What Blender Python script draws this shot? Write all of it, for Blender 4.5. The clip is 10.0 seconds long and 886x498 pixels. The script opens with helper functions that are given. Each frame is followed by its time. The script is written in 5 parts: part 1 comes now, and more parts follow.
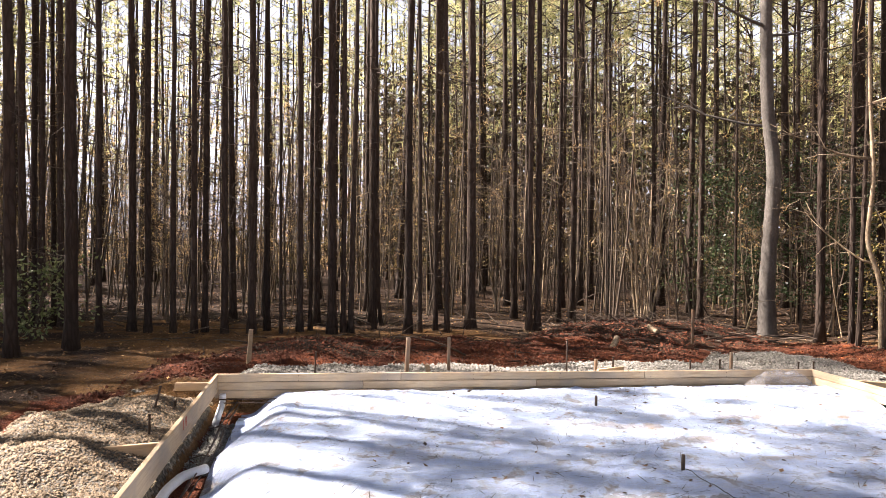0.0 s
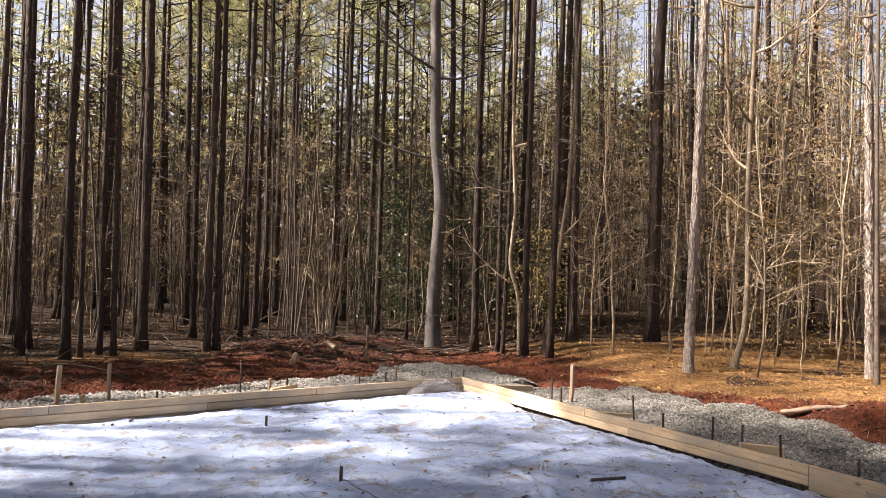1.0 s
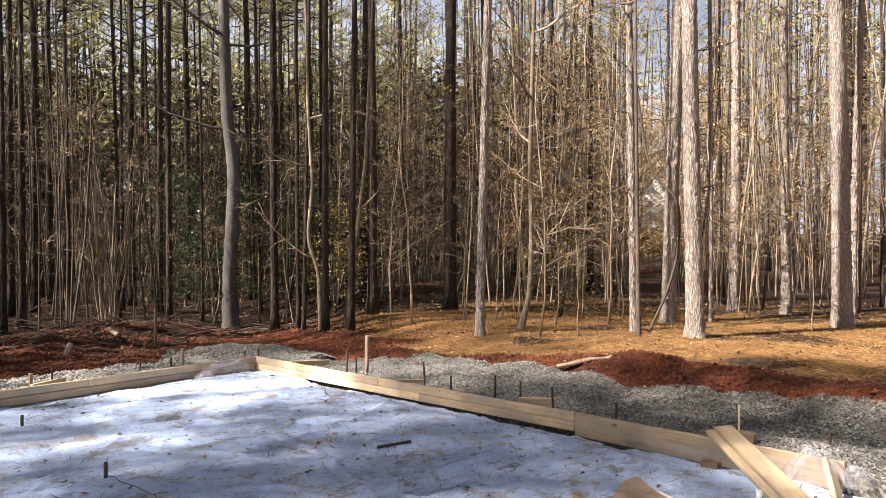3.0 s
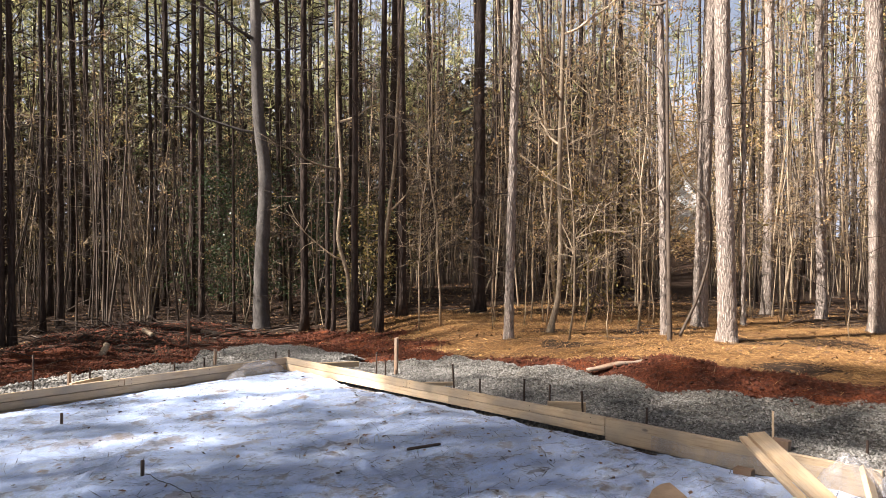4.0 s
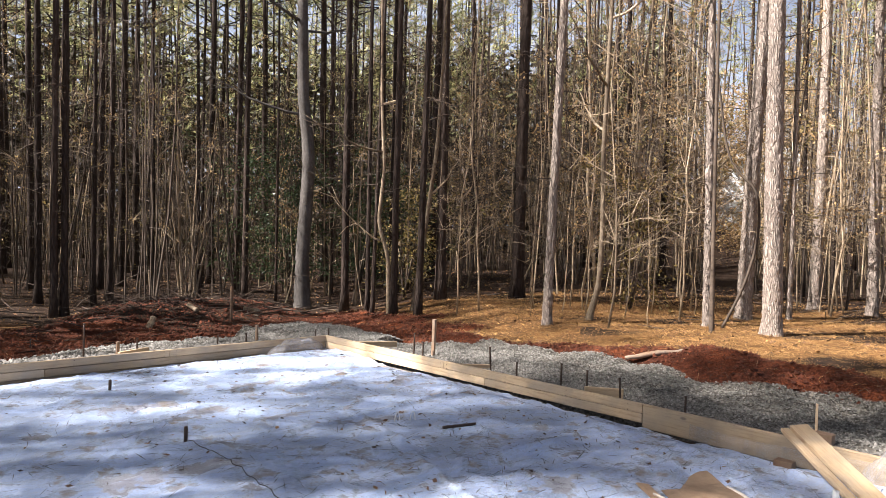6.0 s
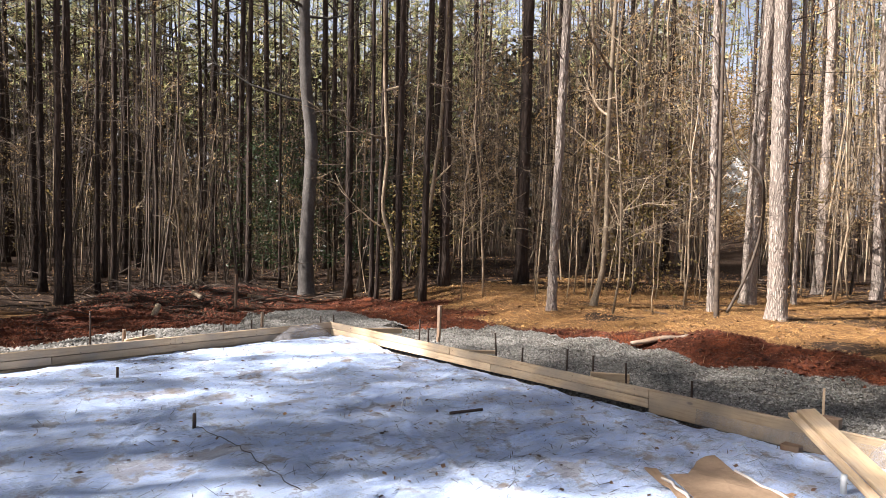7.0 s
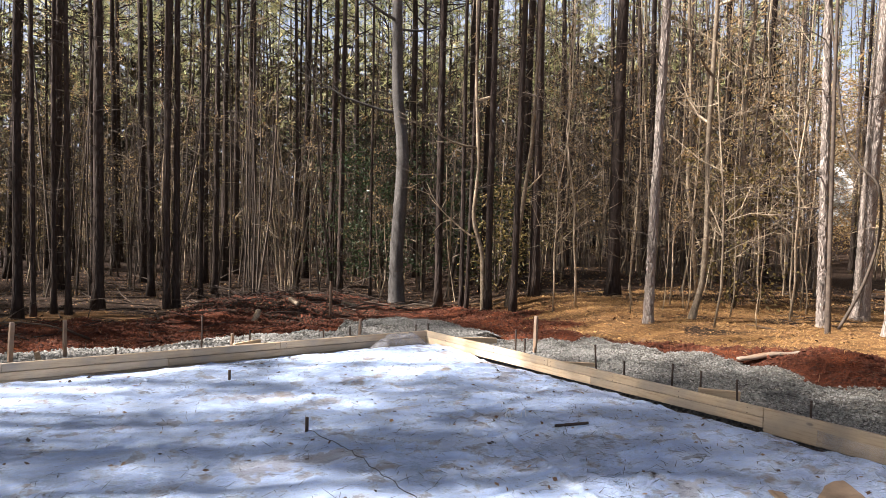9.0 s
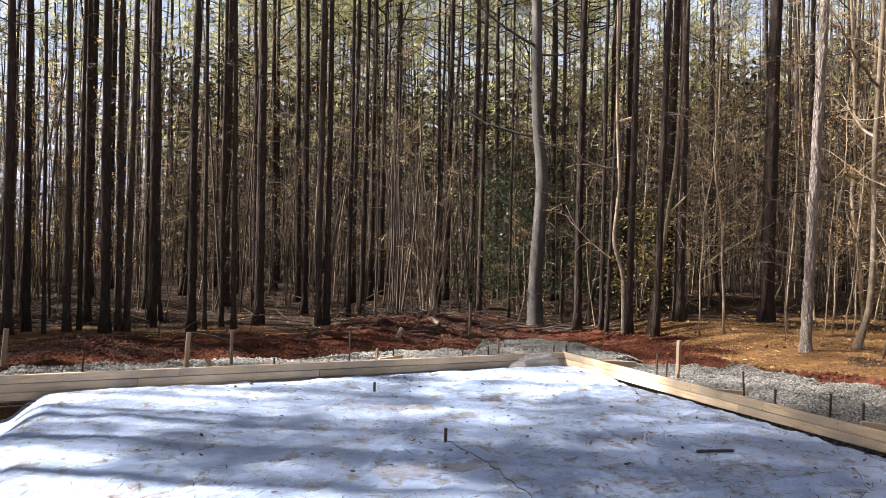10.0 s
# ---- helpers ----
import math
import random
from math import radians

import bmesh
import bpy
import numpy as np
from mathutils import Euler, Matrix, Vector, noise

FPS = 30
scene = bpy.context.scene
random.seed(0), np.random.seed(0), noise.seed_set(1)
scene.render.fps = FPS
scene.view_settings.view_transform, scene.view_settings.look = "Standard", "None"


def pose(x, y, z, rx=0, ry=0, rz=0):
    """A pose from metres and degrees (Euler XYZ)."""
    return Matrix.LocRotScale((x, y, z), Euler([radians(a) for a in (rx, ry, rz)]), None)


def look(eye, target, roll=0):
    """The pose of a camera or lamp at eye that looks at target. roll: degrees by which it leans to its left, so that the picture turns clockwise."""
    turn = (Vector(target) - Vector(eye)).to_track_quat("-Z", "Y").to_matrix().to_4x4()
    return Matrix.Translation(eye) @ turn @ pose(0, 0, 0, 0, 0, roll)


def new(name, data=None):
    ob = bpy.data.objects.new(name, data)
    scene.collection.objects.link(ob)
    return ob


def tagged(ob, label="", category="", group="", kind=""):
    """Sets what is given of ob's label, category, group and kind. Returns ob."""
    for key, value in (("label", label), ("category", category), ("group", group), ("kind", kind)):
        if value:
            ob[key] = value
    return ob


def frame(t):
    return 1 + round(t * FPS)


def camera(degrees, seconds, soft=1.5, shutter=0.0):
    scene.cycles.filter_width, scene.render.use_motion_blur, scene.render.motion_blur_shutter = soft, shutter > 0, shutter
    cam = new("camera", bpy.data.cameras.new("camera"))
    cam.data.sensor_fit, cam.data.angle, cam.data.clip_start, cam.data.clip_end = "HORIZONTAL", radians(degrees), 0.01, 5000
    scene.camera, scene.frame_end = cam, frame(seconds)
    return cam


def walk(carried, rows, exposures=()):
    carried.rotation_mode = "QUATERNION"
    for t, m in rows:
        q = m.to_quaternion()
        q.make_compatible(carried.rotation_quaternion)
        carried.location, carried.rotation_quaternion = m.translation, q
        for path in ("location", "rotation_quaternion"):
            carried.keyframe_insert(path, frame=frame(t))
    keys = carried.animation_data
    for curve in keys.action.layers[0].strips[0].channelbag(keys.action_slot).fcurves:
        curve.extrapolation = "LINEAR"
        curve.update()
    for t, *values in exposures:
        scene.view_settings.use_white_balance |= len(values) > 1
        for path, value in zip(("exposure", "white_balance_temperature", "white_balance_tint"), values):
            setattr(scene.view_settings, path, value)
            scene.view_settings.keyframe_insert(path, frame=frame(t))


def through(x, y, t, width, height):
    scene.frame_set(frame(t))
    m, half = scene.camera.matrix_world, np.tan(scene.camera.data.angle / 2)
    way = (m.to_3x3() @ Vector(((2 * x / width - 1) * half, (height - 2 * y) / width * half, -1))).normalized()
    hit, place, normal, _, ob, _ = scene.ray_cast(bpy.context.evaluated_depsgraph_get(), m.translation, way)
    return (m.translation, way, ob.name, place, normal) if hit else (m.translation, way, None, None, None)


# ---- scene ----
cam = camera(64.5, 10.0, soft=0.5)
PATH = [
    (0, (1.172, -8.027, 1.795), (1.501, -6.055, 1.778), 1.3),
    (0.5, (1.18, -8.22, 1.815), (1.945, -6.372, 1.85), 2.1),
    (1, (1.265, -8.268, 1.881), (2.39, -6.615, 1.932), 2.2),
    (1.5, (1.398, -8.333, 1.857), (2.761, -6.87, 1.906), 2.0),
    (2, (1.471, -8.369, 1.847), (2.965, -7.04, 1.873), 1.3),
    (3.3, (1.511, -8.377, 1.863), (3.033, -7.079, 1.853), 0.3),
    (3.5, (1.497, -8.38, 1.876), (3.006, -7.067, 1.865), 0.2),
    (4, (1.48, -8.375, 1.869), (2.95, -7.02, 1.865), 0.5),
    (4.5, (1.476, -8.372, 1.869), (2.914, -6.983, 1.865), 1.0),
    (5, (1.461, -8.38, 1.85), (2.874, -6.965, 1.837), 1.6),
    (5.5, (1.476, -8.384, 1.818), (2.875, -6.954, 1.794), 2.0),
    (7, (1.453, -8.344, 1.807), (2.841, -6.906, 1.725), 1.7),
    (7.5, (1.444, -8.314, 1.798), (2.839, -6.883, 1.707), 1.5),
    (8, (1.399, -8.254, 1.802), (2.784, -6.814, 1.71), 1.6),
    (8.5, (1.369, -8.226, 1.806), (2.69, -6.727, 1.725), 1.7),
    (9, (1.287, -8.206, 1.807), (2.502, -6.618, 1.744), 1.9),
    (9.5, (1.189, -8.203, 1.816), (2.217, -6.487, 1.771), 2.3),
    (10, (1.216, -8.369, 1.764), (2.092, -6.571, 1.757), 2.0),
]
walk(cam, [(t, look(eye, target, roll)) for t, eye, target, roll in PATH],
     [(0, 2.75, 6700, 17), (0.5, 2.55, 6600, 17), (1.0, 2.25, 6550, 17), (1.5, 2.12, 6500, 16), (2.0, 2.08, 6450, 15), (5.5, 2.08, 6150, 14), (10, 2.15, 6050, 13)])

# ---- world, sun, exposure ----
SUN_AZ, SUN_EL = -62.0, 44.0     # degrees from +y towards +x; height over the horizon
world = bpy.data.worlds.new("world")
scene.world = world
world.use_nodes = True
wn = world.node_tree.nodes
sky = wn.new("ShaderNodeTexSky")
sky.sky_type = "NISHITA"
sky.sun_disc = False
sky.sun_elevation = radians(SUN_EL)
sky.sun_rotation = radians(SUN_AZ)
sky.air_density, sky.dust_density, sky.ozone_density = 1.0, 2.0, 1.0
# pale haze and thin broken cloud low over the horizon, all the way round
wl = world.node_tree.links
aim, split = wn.new("ShaderNodeTexCoord"), wn.new("ShaderNodeSeparateXYZ")
wl.new(aim.outputs["Generated"], split.inputs[0])
puffs = wn.new("ShaderNodeTexNoise")
puffs.inputs["Scale"].default_value, puffs.inputs["Detail"].default_value = 5.0, 6.0
wl.new(aim.outputs["Generated"], puffs.inputs["Vector"])
low = wn.new("ShaderNodeMapRange")
low.inputs["From Min"].default_value, low.inputs["From Max"].default_value = 0.10, 0.58
low.inputs["To Min"].default_value, low.inputs["To Max"].default_value = 1.0, 0.0
wl.new(split.outputs["Z"], low.inputs["Value"])
thick = wn.new("ShaderNodeMapRange")
thick.inputs["From Min"].default_value, thick.inputs["From Max"].default_value = 0.30, 0.62
thick.inputs["To Min"].default_value, thick.inputs["To Max"].default_value = 0.45, 1.0
wl.new(puffs.outputs["Fac"], thick.inputs["Value"])
veil = wn.new("ShaderNodeMath")
veil.operation = "MULTIPLY"
wl.new(low.outputs[0], veil.inputs[0])
wl.new(thick.outputs[0], veil.inputs[1])
haze = wn.new("ShaderNodeMix")
haze.data_type = "RGBA"
haze.inputs[7].default_value = (20.0, 21.5, 25.0, 1)
wl.new(veil.outputs[0], haze.inputs[0])
wl.new(sky.outputs[0], haze.inputs[6])
wl.new(haze.outputs[2], wn["Background"].inputs[0])
wn["Background"].inputs[1].default_value = 0.0145
sun_dir = Vector((math.sin(radians(SUN_AZ)) * math.cos(radians(SUN_EL)), math.cos(radians(SUN_AZ)) * math.cos(radians(SUN_EL)), math.sin(radians(SUN_EL))))
sun = new("sun", bpy.data.lights.new("sun", "SUN"))
sun.data.energy, sun.data.angle, sun.data.color = 5.0, radians(1.1), (1.0, 0.93, 0.84)
sun.matrix_world = look(sun_dir * 60, (0, 0, 0))


# ---- materials ----
def material(name, rough=0.8, metal=0.0, spec=0.3):
    m = bpy.data.materials.new(name)
    m.use_nodes = True
    b = m.node_tree.nodes["Principled BSDF"]
    b.inputs["Roughness"].default_value, b.inputs["Metallic"].default_value = rough, metal
    b.inputs["Specular IOR Level"].default_value = spec
    return m, m.node_tree.nodes, m.node_tree.links, b


def coords(N, L, scale=(1, 1, 1), source="Object"):
    t, mp = N.new("ShaderNodeTexCoord"), N.new("ShaderNodeMapping")
    mp.inputs["Scale"].default_value = scale
    L.new(t.outputs[source], mp.inputs[0])
    return mp.outputs[0]


def noise_tex(N, L, at, scale, detail=5.0, rough=0.6):
    n = N.new("ShaderNodeTexNoise")
    n.inputs["Scale"].default_value, n.inputs["Detail"].default_value, n.inputs["Roughness"].default_value = scale, detail, rough
    L.new(at, n.inputs["Vector"])
    return n.outputs["Fac"]


def ramp(N, L, fac, stops):
    r = N.new("ShaderNodeValToRGB")
    while len(r.color_ramp.elements) < len(stops):
        r.color_ramp.elements.new(0.5)
    for e, (p, c) in zip(r.color_ramp.elements, stops):
        e.position, e.color = p, (*c, 1)
    L.new(fac, r.inputs[0])
    return r.outputs[0]


def mix(N, L, fac, a, b, kind="MIX"):
    m = N.new("ShaderNodeMix")
    m.data_type, m.blend_type = "RGBA", kind
    for slot, v in ((0, fac), (6, a), (7, b)):
        if isinstance(v, (int, float)):
            m.inputs[slot].default_value = v
        elif isinstance(v, tuple):
            m.inputs[slot].default_value = (*v, 1)
        else:
            L.new(v, m.inputs[slot])
    return m.outputs[2]


def bump(N, L, b, height, strength, distance):
    n = N.new("ShaderNodeBump")
    n.inputs["Strength"].default_value, n.inputs["Distance"].default_value = strength, distance
    L.new(height, n.inputs["Height"])
    L.new(n.outputs[0], b.inputs["Normal"])


def varied(N, L, colour, amount=0.5, per="object"):
    """Multiplies a colour by a random brightness for each object or each loose piece."""
    if per == "object":
        r = N.new("ShaderNodeObjectInfo").outputs["Random"]
    else:
        r = N.new("ShaderNodeNewGeometry").outputs["Random Per Island"]
    v = ramp(N, L, r, [(0, (1 - amount,) * 3), (1, (1 + amount,) * 3)])
    return mix(N, L, 1.0, colour, v, "MULTIPLY")


def speckled(name, stops, scale=8, rough=0.85, metal=0.0, relief=0.4, depth=0.01, stretch=(1, 1, 1), amount=0.15, per="object", fine=6.0, spec=0.3):
    """A surface with two scales of noise in its colour, and relief."""
    m, N, L, b = material(name, rough, metal, spec)
    at = coords(N, L, stretch)
    n1, n2 = noise_tex(N, L, at, scale), noise_tex(N, L, at, scale * fine, 4)
    both = mix(N, L, 0.45, n1, n2)
    c = ramp(N, L, both, stops)
    L.new(varied(N, L, c, amount, per), b.inputs["Base Color"])
    bump(N, L, b, both, relief, depth)
    return m


def bark(name, dark, light, scale=9.0, squash=0.22, relief=0.9, depth=0.02, amount=0.25):
    """Bark in upright plates, with dark furrows between them."""
    m, N, L, b = material(name, 0.92, 0.0, 0.15)
    at = coords(N, L, (1, 1, squash))
    wob = N.new("ShaderNodeVectorMath")
    wob.operation = "MULTIPLY_ADD"
    nz = N.new("ShaderNodeTexNoise")
    nz.inputs["Scale"].default_value = scale * 0.8
    L.new(at, nz.inputs["Vector"])
    L.new(nz.outputs["Color"], wob.inputs[0])
    wob.inputs[1].default_value = (0.08, 0.08, 0.08)
    L.new(at, wob.inputs[2])
    v = N.new("ShaderNodeTexVoronoi")
    v.feature = "DISTANCE_TO_EDGE"
    v.inputs["Scale"].default_value = scale * 1.6
    L.new(wob.outputs[0], v.inputs["Vector"])
    plates = ramp(N, L, v.outputs["Distance"], [(0.0, (0.12, 0.12, 0.12)), (0.26, (1, 1, 1))])
    n1, n2 = noise_tex(N, L, at, scale * 0.25, 3), noise_tex(N, L, at, scale * 5, 5)
    tone = mix(N, L, mix(N, L, 0.6, n1, n2), dark, light)
    mid = tuple(0.55 * d + 0.2 * l for d, l in zip(dark, light))
    c = mix(N, L, plates, mid, tone)
    L.new(varied(N, L, c, amount), b.inputs["Base Color"])
    bump(N, L, b, mix(N, L, 0.35, plates, n2), relief, depth)
    return m


def foliage(name, stops, through=0.35, amount=0.45, rough=0.55):
    m, N, L, b = material(name, rough, 0.0, 0.25)
    r = N.new("ShaderNodeNewGeometry").outputs["Random Per Island"]
    c = varied(N, L, ramp(N, L, r, stops), amount, "object")
    L.new(c, b.inputs["Base Color"])
    t, s = N.new("ShaderNodeBsdfTranslucent"), N.new("ShaderNodeMixShader")
    L.new(c, t.inputs[0])
    s.inputs[0].default_value = through
    L.new(b.outputs[0], s.inputs[1])
    L.new(t.outputs[0], s.inputs[2])
    L.new(s.outputs[0], N["Material Output"].inputs[0])
    return m


# bark tones partly light: stand darkened as shaded, near pines' pale plates lightened as sunlit
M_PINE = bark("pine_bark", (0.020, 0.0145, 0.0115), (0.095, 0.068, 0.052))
M_PINE_SUNLIT = bark("sunlit_pine_bark", (0.13, 0.10, 0.08), (0.62, 0.515, 0.425), 20.0, 0.17, 1.0, 0.035)
M_GREY = speckled("smooth_grey_bark", [(0.3, (0.035, 0.030, 0.026)), (0.55, (0.085, 0.075, 0.065)), (0.75, (0.175, 0.158, 0.14))], 3.0, 0.85, 0, 0.35, 0.01, (1, 1, 0.5), 0.15, fine=9)
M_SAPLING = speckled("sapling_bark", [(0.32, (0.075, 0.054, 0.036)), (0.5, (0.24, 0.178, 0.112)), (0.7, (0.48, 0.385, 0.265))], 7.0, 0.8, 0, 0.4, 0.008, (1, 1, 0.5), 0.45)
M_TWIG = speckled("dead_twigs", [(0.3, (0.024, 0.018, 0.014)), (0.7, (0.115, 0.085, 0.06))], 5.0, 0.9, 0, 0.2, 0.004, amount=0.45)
M_NEEDLE = foliage("pine_needles", [(0, (0.14, 0.155, 0.07)), (0.5, (0.32, 0.32, 0.145)), (0.85, (0.46, 0.41, 0.20)), (1, (0.50, 0.38, 0.21))], 0.65)
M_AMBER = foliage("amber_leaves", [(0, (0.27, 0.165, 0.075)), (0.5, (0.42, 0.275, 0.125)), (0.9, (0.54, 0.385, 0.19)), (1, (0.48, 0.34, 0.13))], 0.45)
# lighter than M_GREEN: the sun on the bush is in its leaf colour
M_HOLLY_LIT = foliage("sunlit_holly_leaves", [(0, (0.10, 0.13, 0.045)), (0.6, (0.19, 0.22, 0.09)), (1, (0.33, 0.34, 0.17))], 0.35, 0.2, 0.35)
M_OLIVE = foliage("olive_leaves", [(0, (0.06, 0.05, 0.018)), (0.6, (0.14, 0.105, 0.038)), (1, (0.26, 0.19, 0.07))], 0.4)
# near-black leaf colour, with the deep wood's shade in it
M_SHADE_LEAF = foliage("shade_dark_leaves", [(0, (0.014, 0.012, 0.008)), (0.6, (0.032, 0.027, 0.014)), (1, (0.07, 0.052, 0.026))], 0.2, 0.3)
M_GREEN = foliage("evergreen_leaves", [(0, (0.02, 0.036, 0.014)), (0.6, (0.042, 0.062, 0.024)), (1, (0.085, 0.11, 0.045))], 0.25, 0.25, 0.35)
M_STRAW = foliage("pine_straw", [(0, (0.21, 0.10, 0.032)), (0.5, (0.43, 0.235, 0.08)), (1, (0.60, 0.37, 0.145))], 0.1, 0.1, 0.7)
# darker copy of M_STRAW; the shade under the trees is in its colour
M_SHADE_STRAW = foliage("shaded_pine_straw", [(0, (0.035, 0.021, 0.012)), (0.6, (0.09, 0.055, 0.03)), (1, (0.22, 0.14, 0.07))], 0.1, 0.1, 0.7)
M_LITTER = foliage("leaf_litter", [(0, (0.05, 0.03, 0.02)), (0.5, (0.13, 0.07, 0.04)), (1, (0.28, 0.16, 0.08))], 0.1, 0.1, 0.7)
M_STONE = speckled("gravel_stone", [(0.25, (0.075, 0.071, 0.063)), (0.5, (0.17, 0.16, 0.141)), (0.75, (0.33, 0.31, 0.272))], 30, 0.9, 0, 0.3, 0.003, amount=0.45, per="island")
M_STONE_TAN = speckled("tan_gravel_stone", [(0.25, (0.085, 0.06, 0.038)), (0.5, (0.17, 0.125, 0.08)), (0.75, (0.30, 0.232, 0.16))], 30, 0.9, 0, 0.3, 0.003, amount=0.45, per="island")
M_CLOD = speckled("clay_clod", [(0.25, (0.022, 0.007, 0.004)), (0.5, (0.08, 0.023, 0.010)), (0.75, (0.20, 0.065, 0.026))], 18, 0.95, 0, 0.5, 0.01, amount=0.4, per="island")
M_STEEL = speckled("rusty_steel", [(0.3, (0.035, 0.028, 0.025)), (0.7, (0.10, 0.065, 0.045))], 40, 0.6, 0.6, 0.3, 0.002)
M_PVC = speckled("white_plastic_pipe", [(0.3, (0.62, 0.62, 0.60)), (0.7, (0.80, 0.80, 0.78))], 9, 0.35, 0, 0.1, 0.002, spec=0.5)
M_CARD = speckled("brown_cardboard", [(0.3, (0.22, 0.145, 0.09)), (0.7, (0.38, 0.26, 0.165))], 5, 0.85, 0, 0.25, 0.004)
M_CARD_EDGE = speckled("torn_paper_edge", [(0.3, (0.55, 0.50, 0.44)), (0.7, (0.75, 0.70, 0.64))], 15, 0.9, 0, 0.2, 0.003)
M_SIDING = speckled("white_house_paint", [(0.3, (0.74, 0.75, 0.76)), (0.7, (0.84, 0.84, 0.84))], 1.5, 0.6, 0, 0.1, 0.01)
M_ROOF = speckled("grey_shingle", [(0.3, (0.10, 0.10, 0.11)), (0.7, (0.2, 0.2, 0.21))], 4, 0.9, 0, 0.4, 0.02)
M_PANE = material("window_glass", 0.08, 0.0, 0.6)[0]
M_PANE.node_tree.nodes["Principled BSDF"].inputs["Base Color"].default_value = (0.04, 0.05, 0.06, 1)


def lumber(name, pale, knotty, along):
    """Sawn softwood: grain lines along the board, growth bands, a few knots and grey weathering."""
    m, N, L, b = material(name, 0.72, 0.0, 0.25)
    st = [9.0, 9.0, 9.0]
    st[along] = 0.55
    at = coords(N, L, tuple(st), "Object")
    grain, fine = noise_tex(N, L, at, 5.0, 6, 0.65), noise_tex(N, L, at, 22.0, 4)
    g = mix(N, L, 0.35, grain, fine)
    c = ramp(N, L, g, [(0.3, knotty), (0.5, pale), (0.75, tuple(min(1, v * 1.15) for v in pale))])
    k = N.new("ShaderNodeTexVoronoi")
    k.inputs["Scale"].default_value = 3.2
    st2 = [2.2, 2.2, 2.2]
    st2[along] = 1.0
    L.new(coords(N, L, tuple(st2)), k.inputs["Vector"])
    knots = ramp(N, L, k.outputs["Distance"], [(0.05, (1, 1, 1)), (0.12, (0, 0, 0))])
    c = mix(N, L, knots, c, tuple(0.35 * v for v in knotty))
    grey = ramp(N, L, noise_tex(N, L, coords(N, L), 1.7, 4), [(0.42, (0, 0, 0)), (0.66, (0.75, 0.75, 0.75))])
    c = mix(N, L, grey, c, (0.27, 0.23, 0.185))
    L.new(varied(N, L, c, 0.32), b.inputs["Base Color"])
    bump(N, L, b, g, 0.35, 0.004)
    return m


M_BOARD_X = lumber("sawn_board_x", (0.45, 0.325, 0.195), (0.27, 0.17, 0.09), 0)
M_BOARD_Y = lumber("sawn_board_y", (0.47, 0.345, 0.21), (0.28, 0.175, 0.09), 1)
M_STAKE = lumber("stake_wood", (0.20, 0.125, 0.075), (0.11, 0.065, 0.04), 2)


def sheet_material():
    """Cloudy white polythene over sand: creases, mud stains, wet gloss."""
    m, N, L, b = material("white_polythene", 0.3, 0.0, 0.5)
    at = coords(N, L)
    big, mid, small = noise_tex(N, L, at, 1.5, 4), noise_tex(N, L, at, 4.6, 7, 0.68), noise_tex(N, L, at, 26, 4)
    base = ramp(N, L, mid, [(0.34, (0.36, 0.455, 0.68)), (0.5, (0.465, 0.565, 0.78)), (0.66, (0.61, 0.69, 0.84))])
    stain = ramp(N, L, mix(N, L, 0.55, big, mid), [(0.575, (0, 0, 0)), (0.59, (0.3, 0.3, 0.3)), (0.64, (0.8, 0.8, 0.8))])
    c = mix(N, L, stain, base, (0.27, 0.20, 0.135))
    mud = N.new("ShaderNodeAttribute")
    mud.attribute_name = "mud"
    worn = N.new("ShaderNodeMath")
    worn.operation = "MULTIPLY_ADD"
    L.new(mid, worn.inputs[0])
    worn.inputs[1].default_value = 1.6
    L.new(mud.outputs["Fac"], worn.inputs[2])
    c = mix(N, L, ramp(N, L, worn.outputs[0], [(0.9, (0, 0, 0)), (1.0, (0.6, 0.6, 0.6))]), c, (0.22, 0.165, 0.115))
    stretched = noise_tex(N, L, coords(N, L, (1.0, 4.5, 1)), 2.2, 7, 0.75)
    smear = ramp(N, L, stretched, [(0.51, (0, 0, 0)), (0.555, (0.5, 0.5, 0.5)), (0.575, (0.05, 0.05, 0.05)), (0.64, (0.6, 0.6, 0.6))])
    c = mix(N, L, smear, c, (0.42, 0.45, 0.51))
    crease = noise_tex(N, L, coords(N, L, (1.4, 5.0, 1)), 6.5, 6, 0.7)
    line = ramp(N, L, crease, [(0.488, (0, 0, 0)), (0.5, (0.75, 0.75, 0.75)), (0.512, (0, 0, 0))])
    c = mix(N, L, line, c, (0.22, 0.215, 0.22))
    L.new(c, b.inputs["Base Color"])
    wet = ramp(N, L, mix(N, L, 0.6, big, mid), [(0.42, (0.40, 0.40, 0.40)), (0.56, (0.22, 0.22, 0.22)), (0.62, (0.06, 0.06, 0.06))])
    L.new(wet, b.inputs["Roughness"])
    bump(N, L, b, mix(N, L, 0.35, stretched, crease), 0.9, 0.03)
    return m


M_SHEET = sheet_material()


def film_material():
    """Thin cloudy film that lets half of the light through."""
    m, N, L, b = material("clear_film", 0.3, 0.0, 0.5)
    b.inputs["Base Color"].default_value = (0.38, 0.36, 0.35, 1)
    t, s = N.new("ShaderNodeBsdfTransparent"), N.new("ShaderNodeMixShader")
    f = ramp(N, L, noise_tex(N, L, coords(N, L, (1, 1, 0.4)), 14, 5), [(0.35, (0.1, 0.1, 0.1)), (0.65, (0.34, 0.34, 0.34))])
    L.new(f, s.inputs[0])
    L.new(t.outputs[0], s.inputs[1])
    L.new(b.outputs[0], s.inputs[2])
    L.new(s.outputs[0], N["Material Output"].inputs[0])
    bump(N, L, b, f, 0.5, 0.01)
    return m


M_FILM = film_material()


